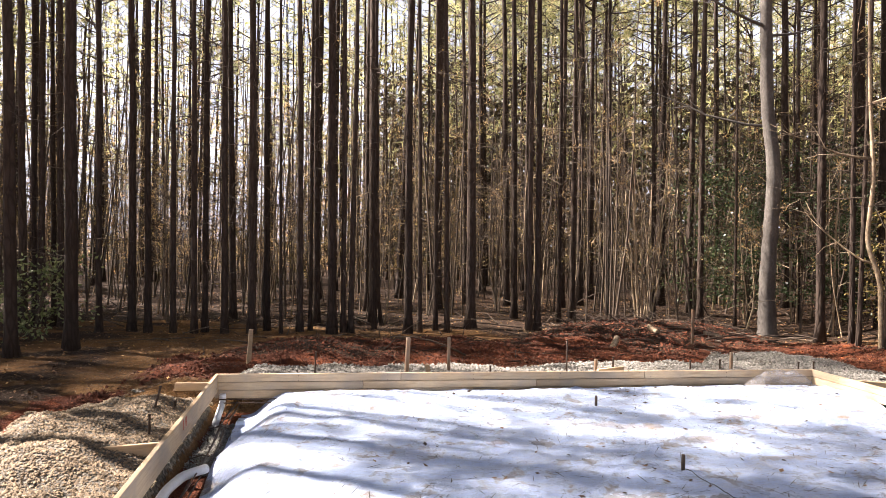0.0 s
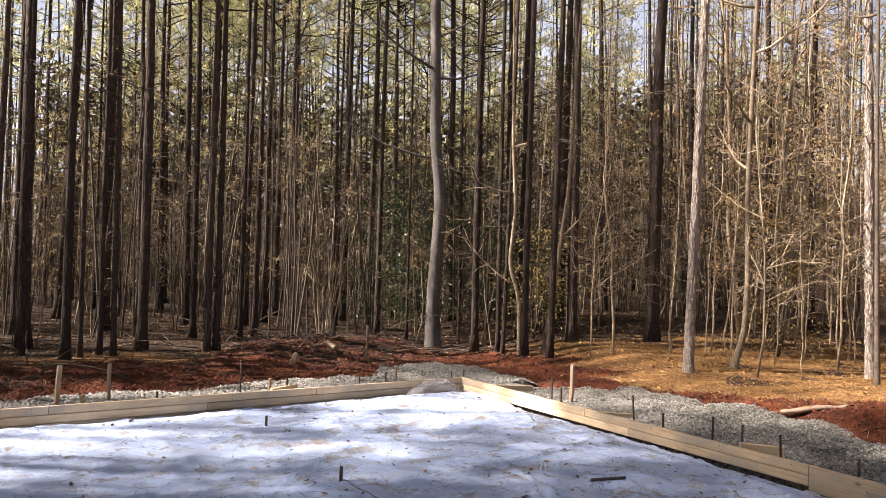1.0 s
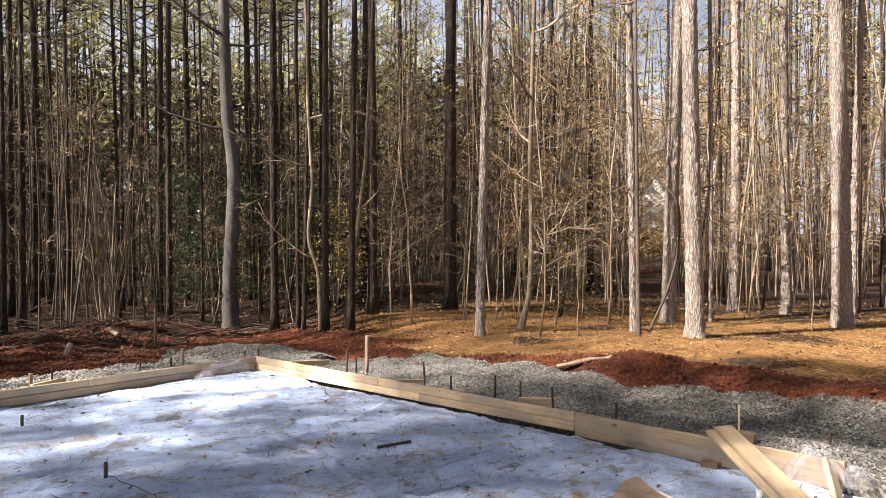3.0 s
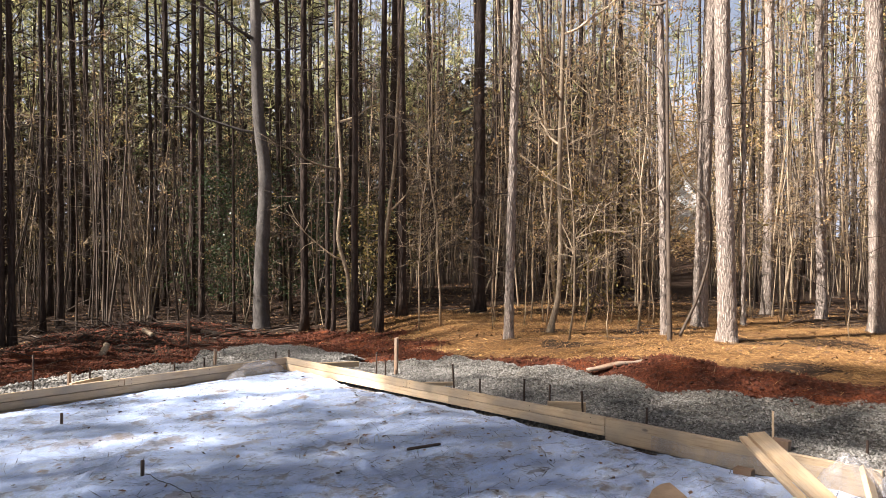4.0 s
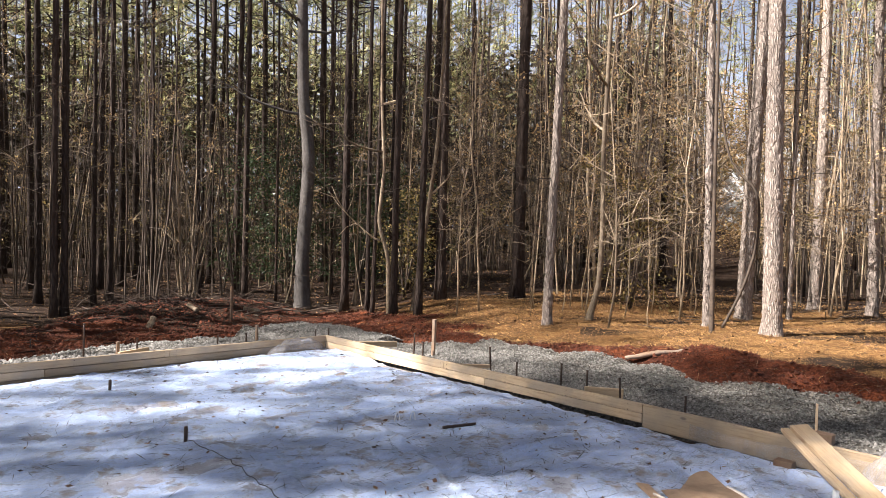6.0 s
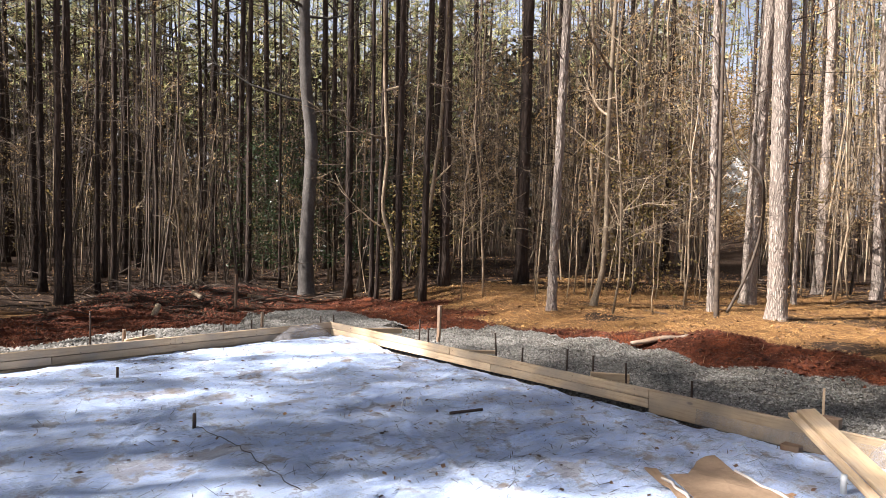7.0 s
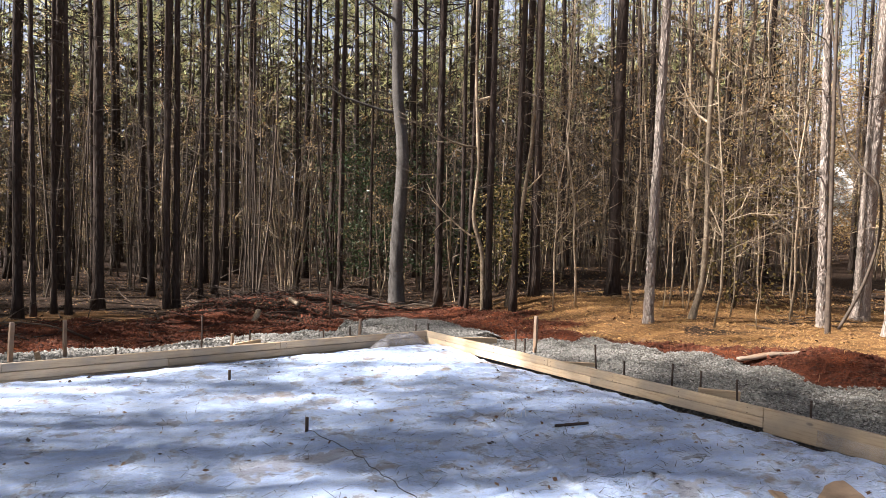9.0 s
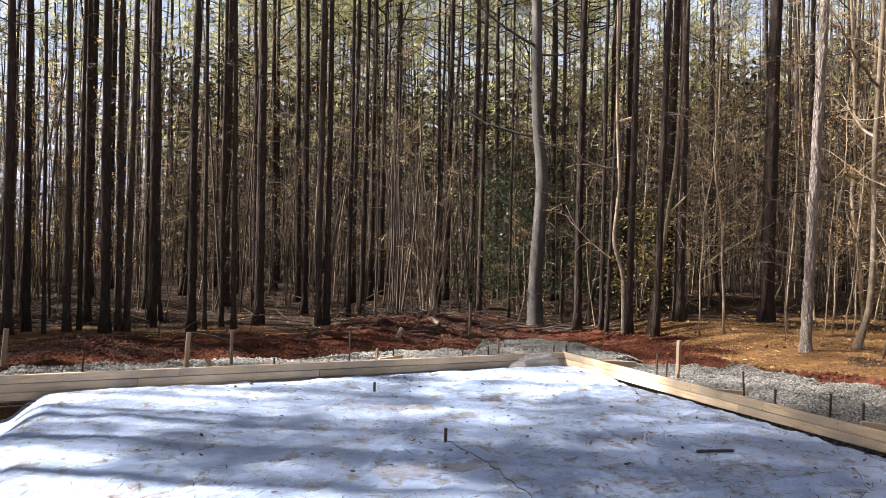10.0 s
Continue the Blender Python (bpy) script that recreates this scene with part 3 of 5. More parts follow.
nail_heads(form, [(7.281 + 0.015 * min(-y / 2.45, 1) + 0.045 * max(0, min((-y - 2.45) / 2.6, 1)), y, z) for y in (-0.5, -1.5, -2.4, -2.5, -3.4, -4.2, -4.9) for z in (0.22, 0.27)], "x")
form = thing("west_form", "wide sawn softwood board on edge with a red mark", "formwork", group="slab formwork")
board(form, THICK / 2, -0.04, THICK / 2, -4.9, TOP - 0.20, TOP, 41)
board(form, THICK / 2, -4.9, THICK / 2, -9.9, TOP - 0.20, TOP, 42)
M_RED = speckled("red_marker_paint", [(0.3, (0.25, 0.05, 0.03)), (0.7, (0.42, 0.09, 0.05))], 30, 0.8)
for dy, lean in ((0, 14), (0.07, -10), (0.13, 16)):
    s = part("paint_stroke", box_mesh("paint_stroke", (0.0015, 0.018, 0.09), M_RED, 0.0), form)
    s.matrix_basis = pose(THICK + 0.0015, -1.95 + dy, 0.24, lean)
form = thing("south_form", "sawn softwood boards on edge closing the slab bed", "formwork", group="slab formwork")
board(form, 0.0, -10.0, 7.3, -10.0, TOP - 0.2, TOP, 43)


# ---- stakes ----
def steel_stake(x, y, top, lean=(0, 0)):
    z0 = height(x, y) - 0.12
    g = Geo()
    n = 9
    zs = np.linspace(0, top - z0, n)
    g.tube(np.stack([zs * 0, zs * 0, zs], 1), [0.010 + 0.0015 * (i % 2) for i in range(n)], 7)
    g.tube([[0, 0, top - z0 - 0.012], [0, 0, top - z0 + 0.002]], [0.014, 0.013], 7)
    return thing("steel_stake", "rusty round steel form stake driven into gravel", "stake", pose(x, y, z0, *lean), "form stakes", me=g.mesh("steel_stake", M_STEEL))


for x, y, t, lx in ((7.6, -1.58, 0.50, 0), (7.6, -1.75, 0.41, 0), (7.68, -2.87, 0.50, -6), (7.6, -3.32, 0.39, 0), (7.6, -3.93, 0.47, 1), (7.6, -4.26, 0.455, 0), (7.62, -4.65, 0.445, -5), (7.6, -5.34, 0.39, 0), (7.9, -7.08, 0.36, 1),
                    (4.15, 0.3, 0.63, 0), (4.75, 0.28, 0.42, 0), (5.78, 0.26, 0.37, 0), (6.19, 0.26, 0.38, 0), (7.28, 0.22, 0.35, 0), (7.56, 0.3, 0.34, 0), (3.16, 0.22, 0.33, 0), (1.07, 0.25, 0.5, 2), (-0.3, -1.64, 0.26, 0), (-0.3, -2.22, 0.12, 4), (-0.28, -0.68, 0.16, 0), (-0.45, -0.9, 0.36, 14)):
    steel_stake(x, y, t, (0, lx))


def wood_stake(x, y, top, w, lean=0, label="weathered square wooden grade stake in red clay", mat=M_STAKE):
    z0 = height(x, y) - 0.1
    h = top - z0
    bm = bmesh.new()
    bmesh.ops.create_cube(bm, size=1.0)
    bmesh.ops.scale(bm, vec=(w, w * 0.8, h), verts=bm.verts)
    bmesh.ops.translate(bm, vec=(0, 0, h / 2), verts=bm.verts)
    bmesh.ops.subdivide_edges(bm, edges=[e for e in bm.edges if abs(e.verts[0].co.z - e.verts[1].co.z) > h / 2], cuts=3)
    bmesh.ops.bevel(bm, geom=list(bm.edges), offset=w * 0.07, segments=1, affect="EDGES")
    r = random.Random(int(x * 100))
    for v in bm.verts:
        v.co += Vector((r.uniform(-1, 1), r.uniform(-1, 1), r.uniform(-1, 1) * (2 if v.co.z > h * 0.9 else 0))) * w * 0.06
    me = bpy.data.meshes.new("wooden_stake")
    bm.to_mesh(me)
    bm.free()
    me.materials.append(mat)
    return thing("wooden_stake", label, "stake", pose(x, y, z0, 0, lean, 20), "grade stakes", me=me)


wood_stake(7.85, -1.68, 0.68, 0.05, 1)
wood_stake(8.18, 4.52, 0.62, 0.05, 0)
wood_stake(2.16, 0.38, 0.65, 0.045, 2)
wood_stake(2.68, 0.38, 0.65, 0.034, -1)
wood_stake(0.07, 2.72, 0.45, 0.06, 3, "pale wooden grade stake in leaf litter", M_BOARD_X)
wood_stake(2.44, 0.3, 0.34, 0.045, -14, "short pale wooden peg leaning behind the form", M_BOARD_X)
wood_stake(4.53, 0.3, 0.39, 0.035, 0, "short square wooden peg behind the form")
wood_stake(6.37, 0.3, 0.47, 0.035, 0, "thin grey wooden stake behind the form")
wood_stake(7.66, -6.44, 0.53, 0.022, 0, "thin pale wooden stake in gravel", M_BOARD_X)

# kicker blocks that brace the form from outside
for x0, y0, x1, y1, zt in ((7.34, -0.6, 7.95, -0.82, 0.27), (7.34, -2.4, 7.85, -2.7, 0.25), (7.50, -4.30, 7.78, -4.58, 0.30), (-0.04, -2.2, -0.72, -2.28, 0.16), (4.45, 0.04, 4.9, 0.32, 0.30)):
    ln = math.hypot(x1 - x0, y1 - y0)
    thing("brace_block", "short sawn board bracing the form over gravel", "timber", pose((x0 + x1) / 2, (y0 + y1) / 2, zt - 0.05, 0, 2, math.degrees(math.atan2(y1 - y0, x1 - x0))), "form braces",
          me=box_mesh("brace_block", (ln, 0.038, 0.1), M_BOARD_X, 0.004, 0.001, int(ln * 100)))


# ---- things at the east end of the form ----
def loose_plank(a, b, w, th, roll, label, name="loose_plank", mat=M_BOARD_X):
    a, b = Vector(a), Vector(b)
    d = b - a
    m = Matrix.Translation((a + b) / 2) @ d.to_track_quat("X", "Z").to_matrix().to_4x4() @ pose(0, 0, 0, roll)
    return thing(name, label, "timber", m, "loose timber", me=box_mesh(name, (d.length, w, th), mat, 0.004, 0.0015, int(d.length * 77)))


loose_plank((7.50, -6.36, 0.350), (5.90, -7.62, 0.18), 0.14, 0.038, 8, "long sawn plank leaning across the form onto the sheet")
loose_plank((7.40, -6.29, 0.325), (5.80, -7.52, 0.17), 0.06, 0.036, 4, "narrow sawn plank lying under a wider plank")
loose_plank((6.45, -7.45, 0.17), (7.34, -7.18, 0.27), 0.09, 0.038, 50, "short sawn board propped at the form end")
thing("post_block", "dark sawn timber block against the form", "timber", pose(7.17, -6.38, 0.07), "loose timber", me=box_mesh("post_block", (0.09, 0.14, 0.16), M_STAKE, 0.005, 0.002, 5))
thing("post_block", "sawn timber block behind the form", "timber", pose(7.60, -6.52, 0.22), "loose timber", me=box_mesh("post_block", (0.09, 0.14, 0.2), M_STAKE, 0.005, 0.002, 6))


def draped(name, label, category, cx, cy, z0, rx, ry, h, seed, turn=0, mat=M_FILM):
    """A crumpled film lump with a ragged skirt."""
    n, k = 40, 18
    v = [(0, 0, h)]
    for j in range(1, k + 1):
        r = j / k
        for i in range(n):
            a = 2 * math.pi * i / n
            w = 1 + 0.22 * (noise.noise((math.cos(a) * 2.1, math.sin(a) * 2.1, seed)) if r > 0.3 else 0) * r
            p = 0.5 * noise.noise((math.cos(a) * 3 * r, math.sin(a) * 3 * r, seed + 7)) + 0.22 * noise.noise((a * 3.1, r * 6, seed + 3))
            v.append((rx * r * w * math.cos(a), ry * r * w * math.sin(a), h * (1 - r ** 2.4) * (1 + 0.5 * p) + 0.012 * r * (1 + p)))
    f = [(0, 1 + i, 1 + (i + 1) % n) for i in range(n)]
    for j in range(k - 1):
        f += [(1 + j * n + i, 1 + (j + 1) * n + i, 1 + (j + 1) * n + (i + 1) % n, 1 + j * n + (i + 1) % n) for i in range(n)]
    return thing(name, label, category, pose(cx, cy, z0, 0, 0, turn), me=mesh_of(name, v, f, mat))


draped("plastic_film", "crumpled clear plastic film heaped in the form corner", "plastic film", 6.68, -0.28, 0.135, 0.43, 0.20, 0.19, 4, -8)
draped("plastic_wrap", "bunched cloudy plastic wrapped over the form end", "plastic film", 7.22, -7.12, 0.10, 0.15, 0.26, 0.27, 9, 20)
draped("plastic_wrap", "small bunch of cloudy plastic on the form end", "plastic film", 7.28, -7.38, 0.14, 0.10, 0.11, 0.15, 14)


def cardboard(name, label, outline, z, bend, seed, edge=()):
    """A torn flat sheet with a little thickness and curl."""
    bm = bmesh.new()
    top = [bm.verts.new((x, y, 0)) for x, y in outline]
    face = bm.faces.new(top)
    bmesh.ops.triangulate(bm, faces=[face])
    bmesh.ops.subdivide_edges(bm, edges=list(bm.edges), cuts=5, use_grid_fill=True)
    for v in bm.verts:
        v.co.z = z + sheet_z(v.co.x, v.co.y) + bend * max(0.0, noise.noise((v.co.x * 2.5, v.co.y * 2.5, seed)) + 0.2)
    ex = bmesh.ops.extrude_face_region(bm, geom=list(bm.faces))
    bmesh.ops.translate(bm, vec=(0, 0, 0.005), verts=[g for g in ex["geom"] if isinstance(g, bmesh.types.BMVert)])
    bmesh.ops.recalc_face_normals(bm, faces=bm.faces)
    me = bpy.data.meshes.new(name)
    bm.to_mesh(me)
    bm.free()
    me.materials.append(M_CARD)
    ob = thing(name, label, "cardboard", me=me)
    if edge:
        (x0, y0), (x1, y1) = edge
        g = Geo()
        ps = [(x0 + (x1 - x0) * k / 8 + 0.012 * math.sin(k * 2.3), y0 + (y1 - y0) * k / 8 + 0.012 * math.cos(k * 3.1)) for k in range(9)]
        g.tube([(a, b, z + sheet_z(a, b) + 0.012 + bend * max(0.0, noise.noise((a * 2.5, b * 2.5, seed)) + 0.2)) for a, b in ps], [0.008 + 0.004 * (k % 2) for k in range(9)], 5)
        part("torn_edge", g.mesh("torn_edge", M_CARD_EDGE), ob, "white torn paper edge")
    return ob


cardboard("cardboard_sheet", "torn brown cardboard lying on the sheet", ((5.74, -6.12), (5.84, -6.2), (6.1, -6.13), (6.33, -6.15), (6.17, -6.36), (5.92, -6.9), (5.1, -7.7), (4.85, -7.4), (5.4, -6.48)), 0.010, 0.035, 3, ((6.17, -6.38), (5.5, -7.35)))
cardboard("cardboard_strip", "narrow torn cardboard strip beside a larger piece", ((5.62, -6.0), (5.68, -6.06), (5.4, -6.44), (4.98, -7.0), (4.88, -6.95), (5.35, -6.36)), 0.022, 0.02, 8, ((5.55, -6.18), (5.08, -6.8)))

# ---- things on the sheet ----
for x, y, h in ((3.93, -1.22, 0.105), (3.785, -3.265, 0.115)):
    z0 = sheet_z(x, y) - 0.03
    g = Geo()
    g.tube([[0, 0, 0], [0, 0, h + 0.03], [0, 0, h + 0.032]], [0.014, 0.014, 0.010], 10)
    thing("dowel_pipe", "short black pipe standing up through the sheet", "pipe", pose(x, y, z0), "stub pipes", me=g.mesh("dowel_pipe", M_STEEL))
g = Geo()
g.tube([(5.62 + 0.31 * k / 8, -4.17 - 0.09 * k / 8, sheet_z(5.78, -4.21) + 0.016) for k in range(9)], [0.012 + 0.002 * (k % 2) for k in range(9)], 8)
thing("rebar_offcut", "short dark steel bar lying on the sheet", "steel bar", me=g.mesh("rebar_offcut", M_STEEL))
for x, y in ((5.48, -3.74), (5.59, -3.82)):
    g = Geo()
    g.tube([(x + 0.03 * math.cos(a), y, sheet_z(x, y) - 0.01 + 0.085 * math.sin(a)) for a in np.linspace(0, math.pi, 9)], [0.004] * 9, 6)
    thing("wire_loop", "small white plastic loop standing on the sheet", "loop", me=g.mesh("wire_loop", M_PVC))
g = Geo()
g.tube([(6.36, -6.98, sheet_z(6.36, -6.98) - 0.02), (6.36, -6.98, sheet_z(6.36, -6.98) + 0.12)], [0.02, 0.02], 10)
thing("pipe_stub", "short white plastic pipe stub with red print", "pipe", me=g.mesh("pipe_stub", M_PVC))

for k, (dx, z) in enumerate(((7.19, 0.035), (7.225, 0.075))):
    g = Geo()
    ys = np.linspace(-7.0, -1.2, 40)
    g.tube([(dx + 0.008 * math.sin(y * 2 + k), y, z + 0.006 * math.sin(y * 3)) for y in ys], [0.008] * 40, 6)
    thing("edge_rebar", "long dark reinforcing bar along the form foot", "steel bar", group="trench bars", me=g.mesh("edge_rebar", M_STEEL))
# thin wavy see-through strip that greys the lower face of the east board
g = Geo()
us = np.linspace(0, 1, 30)
g.add([(7.266 - 0.012 * (0.5 + 0.5 * math.sin(u * 23 + w * 2)) * (1 - w), -5.55 - 1.5 * u, 0.235 - 0.02 * math.sin(u * 5) - 0.17 * (1 - w)) for w in (0, 0.33, 0.66, 1) for u in us], [(j * 30 + i, j * 30 + i + 1, (j + 1) * 30 + i + 1, (j + 1) * 30 + i) for j in range(3) for i in range(29)])
thing("grey_strip", "thin grey see-through strip over the lower form face", "plastic film", me=g.mesh("grey_strip", M_FILM))

# ---- trench along the west form ----
for k, (dx, z) in enumerate(((0.20, -0.05), (0.27, -0.02), (0.24, 0.02))):
    g = Geo()
    ys = np.linspace(-6.0, -0.12, 40)
    g.tube([(dx + 0.012 * math.sin(y * 3 + k), y, z + 0.006 * math.sin(y * 5)) for y in ys], [0.0065 + 0.001 * (i % 2) for i in range(40)], 6)
    thing("trench_rebar", "long rusty reinforcing bar in the edge trench", "steel bar", group="trench bars", me=g.mesh("trench_rebar", M_STEEL))
for k, (dy, z) in enumerate(((-0.10, 0.05), (-0.14, 0.02))):
    g = Geo()
    xs = np.linspace(0.06, 0.75, 8)
    g.tube([(x, dy - 0.07, z) for x in xs], [0.0065] * 8, 6)
    thing("trench_rebar", "short rusty reinforcing bar across the trench corner", "steel bar", group="trench bars", me=g.mesh("trench_rebar", M_STEEL))
for ys in (-1.2, -2.1):
    g = Geo()
    g.tube([(0.12, ys, -0.12), (0.12, ys, 0.0), (0.22, ys, 0.03), (0.32, ys, 0.0), (0.32, ys, -0.12)], [0.005] * 5, 6)
    thing("rebar_chair", "bent steel bar support in the trench", "steel bar", group="trench bars", me=g.mesh("rebar_chair", M_STEEL))


def pvc(points, r, label):
    pts = []
    P = [Vector(p) for p in points]
    for i, p in enumerate(P):
        if 0 < i < len(P) - 1:
            a, b = p + (P[i - 1] - p).normalized() * r * 2.2, p + (P[i + 1] - p).normalized() * r * 2.2
            pts += [a.lerp(p, t).lerp(p.lerp(b, t), t) for t in (0, 0.25, 0.5, 0.75, 1)]
        else:
            pts.append(p)
    g = Geo()
    g.tube([tuple(p) for p in pts], [r] * len(pts), 14)
    return thing("plastic_pipe", label, "pipe", group="trench pipes", me=g.mesh("plastic_pipe", M_PVC))


pvc([(0.10, -0.12, 0.10), (0.10, -0.12, 0.0), (0.12, -0.75, -0.06)], 0.035, "white plastic pipe rising in the trench corner")
pvc([(0.30, -2.42, 0.02), (0.16, -2.58, 0.02), (0.10, -2.85, 0.01), (0.09, -3.7, -0.03)], 0.036, "white plastic pipe lying along the trench")

# ---- clay side ----
g = Geo()
ks = np.linspace(0, 1, 14)
px, py = 9.37 + 0.76 * ks, -3.64 - 0.42 * ks
g.tube(np.stack([px, py, [height(x, y) * 0.5 + height(px.mean(), py.mean()) * 0.5 + 0.03 for x, y in zip(px, py)]], 1), np.stack([0.028 * np.abs(np.cos(a)) * (0.5 + np.sin(np.pi * np.clip(ks * 0.9 + 0.1, 0, 1))) + 0.012 for a in np.linspace(0, 2 * np.pi, 8, endpoint=False)], 1), 8)
thing("bark_slab", "curved brown slab of wood lying on red clay", "timber", me=g.mesh("bark_slab", M_STAKE))
for x, y, ln, r, rz, ry in ((6.49, 4.3, 0.34, 0.055, 40, -48), (7.6, 5.0, 0.28, 0.045, 110, -20), (9.0, 5.2, 0.35, 0.04, 170, -12)):
    g = Geo()
    n = 7
    g.tube(np.stack([np.linspace(-ln / 2, ln / 2, n), 0.006 * np.sin(np.arange(n)), np.zeros(n)], 1), r * (1 + 0.08 * np.sin(np.arange(n) * 2.1)), 10)
    thing("cut_log", "short pale cut log tilted on the clay", "log", pose(x, y, height(x, y) + 0.06, 0, ry, rz), "loose logs", me=g.mesh("cut_log", M_SAPLING))


# ---- loose stuff on the ground ----
def scatter(rng, n, box, keep):
    out = []
    while sum(len(o) for o in out) < n:
        p = np.stack([rng.uniform(box[0], box[1], 4 * n), rng.uniform(box[2], box[3], 4 * n)], 1)
        out.append(p[rng.uniform(0, 1, len(p)) < keep(p[:, 0], p[:, 1])])
    return np.concatenate(out)[:n]


def pebbles(name, label, category, rng, p, lo, hi, mat, sink=0.2):
    n = len(p)
    base = np.array([(1, 0, 0), (0, 1, 0), (-1, 0, 0), (0, -1, 0), (0.1, 0.1, 0.95)])
    tri = np.array([(0, 1, 4), (1, 2, 4), (2, 3, 4), (3, 0, 4)])
    s = lo + (hi - lo) * rng.uniform(0, 1, (n, 1, 1)) ** 2.2
    v = base[None] * (1 + rng.uniform(-0.45, 0.35, (n, 5, 3))) * s
    a = rng.uniform(0, 2 * np.pi, n)
    b = rng.normal(0, 0.45, n)
    x, y, z = v[..., 0].copy(), v[..., 1].copy(), v[..., 2].copy()
    y, z = y * np.cos(b)[:, None] - z * np.sin(b)[:, None], y * np.sin(b)[:, None] + z * np.cos(b)[:, None]
    x, y = x * np.cos(a)[:, None] - y * np.sin(a)[:, None], x * np.sin(a)[:, None] + y * np.cos(a)[:, None]
    gz = ground(p[:, 0], p[:, 1])
    v = np.stack([x + p[:, :1], y + p[:, 1:], z + gz[:, None] + s[:, :, 0] * sink], -1)
    f = (tri[None] + 5 * np.arange(n)[:, None, None]).reshape(-1, 3)
    return thing(name, label, category, kind="stuff", me=mesh_of(name, v.reshape(-1, 3), f, mat, False))


rng = np.random.default_rng(7)
only = lambda x, y: gravel_reach(x, y) * (1 - inside_form(x, y)) > 0.45
pebbles("gravel_bed", "grey crushed stone beside the form", "gravel", rng, scatter(rng, 52000, (7.42, 10.0, -8.5, 2.4), only), 0.006, 0.018, M_STONE)
pebbles("gravel_strip", "pale crushed stone strip behind the form", "gravel", rng, scatter(rng, 15000, (-0.9, 9.0, 0.0, 2.4), only), 0.009, 0.026, M_STONE)
pebbles("gravel_heap", "tan crushed stone heaped outside the form", "gravel", rng, scatter(rng, 46000, (-2.2, 0.0, -6.5, 0.4), only), 0.006, 0.017, M_STONE_TAN)
spill = lambda x, y: np.where((x > 0.04) & (x < 0.30 - 0.08 * (y + 0.6)), 1.0, 0.0)
pebbles("gravel_spill", "crushed stone spilt into the edge trench", "gravel", rng, scatter(rng, 3000, (0.04, 0.36, -2.1, -0.5), spill), 0.008, 0.018, M_STONE, 1.5)
clods = lambda x, y: np.clip(clay_reach(x, y) - gravel_reach(x, y), 0, 1)
pebbles("clay_clods", "loose red clay clods and crumbs", "soil", rng, scatter(rng, 30000, (-1.8, 11.5, -8.0, 6.8), clods), 0.007, 0.036, M_CLOD)


def litter(name, label, category, rng, p, lift, length, width, mat, leaf, flat=0.10, z=None):
    n = len(p)
    a = rng.uniform(0, 2 * np.pi, n)
    d = np.stack([np.cos(a), np.sin(a), rng.normal(0.05, flat, n)], 1)
    s = np.stack([-np.sin(a), np.cos(a), rng.normal(0, 0.35 if leaf else 0.1, n)], 1)
    gz = ground(p[:, 0], p[:, 1]) if z is None else z(p[:, 0], p[:, 1])
    c = np.stack([p[:, 0], p[:, 1], gz + lift * rng.uniform(0.1, 1, n)], 1)
    ln, w = (length * rng.uniform(0.5, 1.4, n))[:, None], (width * rng.uniform(0.6, 1.3, n))[:, None]
    v = np.stack([c - d * ln / 2, c + s * w, c + d * ln / 2, c - s * w], 1)
    return thing(name, label, category, kind="stuff", me=mesh_of(name, v.reshape(-1, 3), np.arange(4 * n).reshape(-1, 4), mat, False))


bare = lambda x, y: np.clip(1 - 0.93 * clay_reach(x, y) - 0.985 * gravel_reach(x, y) - inside_form(x, y), 0.0, 1) * (0.1 + 1.5 * np.clip(1.15 - fbm(x * 0.9, y * 0.9, 3, 83) - 0.25, 0, 1))
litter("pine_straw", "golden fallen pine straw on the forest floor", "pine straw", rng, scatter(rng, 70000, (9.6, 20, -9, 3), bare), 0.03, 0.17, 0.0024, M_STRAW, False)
litter("pine_straw", "fallen pine straw darkened for the shade under the trees", "pine straw", rng, scatter(rng, 26000, (-8, 14, 0.0, 16), bare), 0.03, 0.20, 0.004, M_SHADE_STRAW, False)
litter("fallen_leaves", "brown dead leaves on the forest floor", "leaves", rng, scatter(rng, 16000, (-8, 24, -9, 18), bare), 0.03, 0.07, 0.02, M_LITTER, True, 0.3)
litter("fallen_leaves", "tan dead leaves on the forest floor", "leaves", rng, scatter(rng, 5000, (-8, 24, -9, 18), bare), 0.03, 0.06, 0.017, M_STRAW, True, 0.3)
litter("clay_litter", "twigs and needles strewn over red clay", "twigs", rng, scatter(rng, 5000, (-1.5, 11, -8, 6.5), clods), 0.03, 0.22, 0.004, M_LITTER, False, 0.2)
on_sheet = lambda x, y: np.where((x > 0.7) & (x < 7.0), 0.35 + 0.65 * smooth(x - 0.25 * y, 2.0, 7.5), 0.0)
litter("sheet_needles", "thin dark pine needles strewn over the sheet", "pine needles", rng, scatter(rng, 3600, (0.7, 7.0, -9, -0.3), on_sheet), 0.008, 0.16, 0.0026, M_STEM_DARK, False, 0.05, sheet_height)
litter("sheet_leaves", "small dead leaves strewn over the sheet", "leaves", rng, scatter(rng, 380, (0.7, 7.0, -9, -0.3), on_sheet), 0.012, 0.05, 0.014, M_LITTER, True, 0.2, sheet_height)

litter("sheet_leaves", "dark wet dead leaves strewn over the sheet", "leaves", rng, scatter(rng, 130, (0.7, 7.0, -9, -0.3), on_sheet), 0.012, 0.055, 0.016, M_STEM_DARK, True, 0.2, sheet_height)


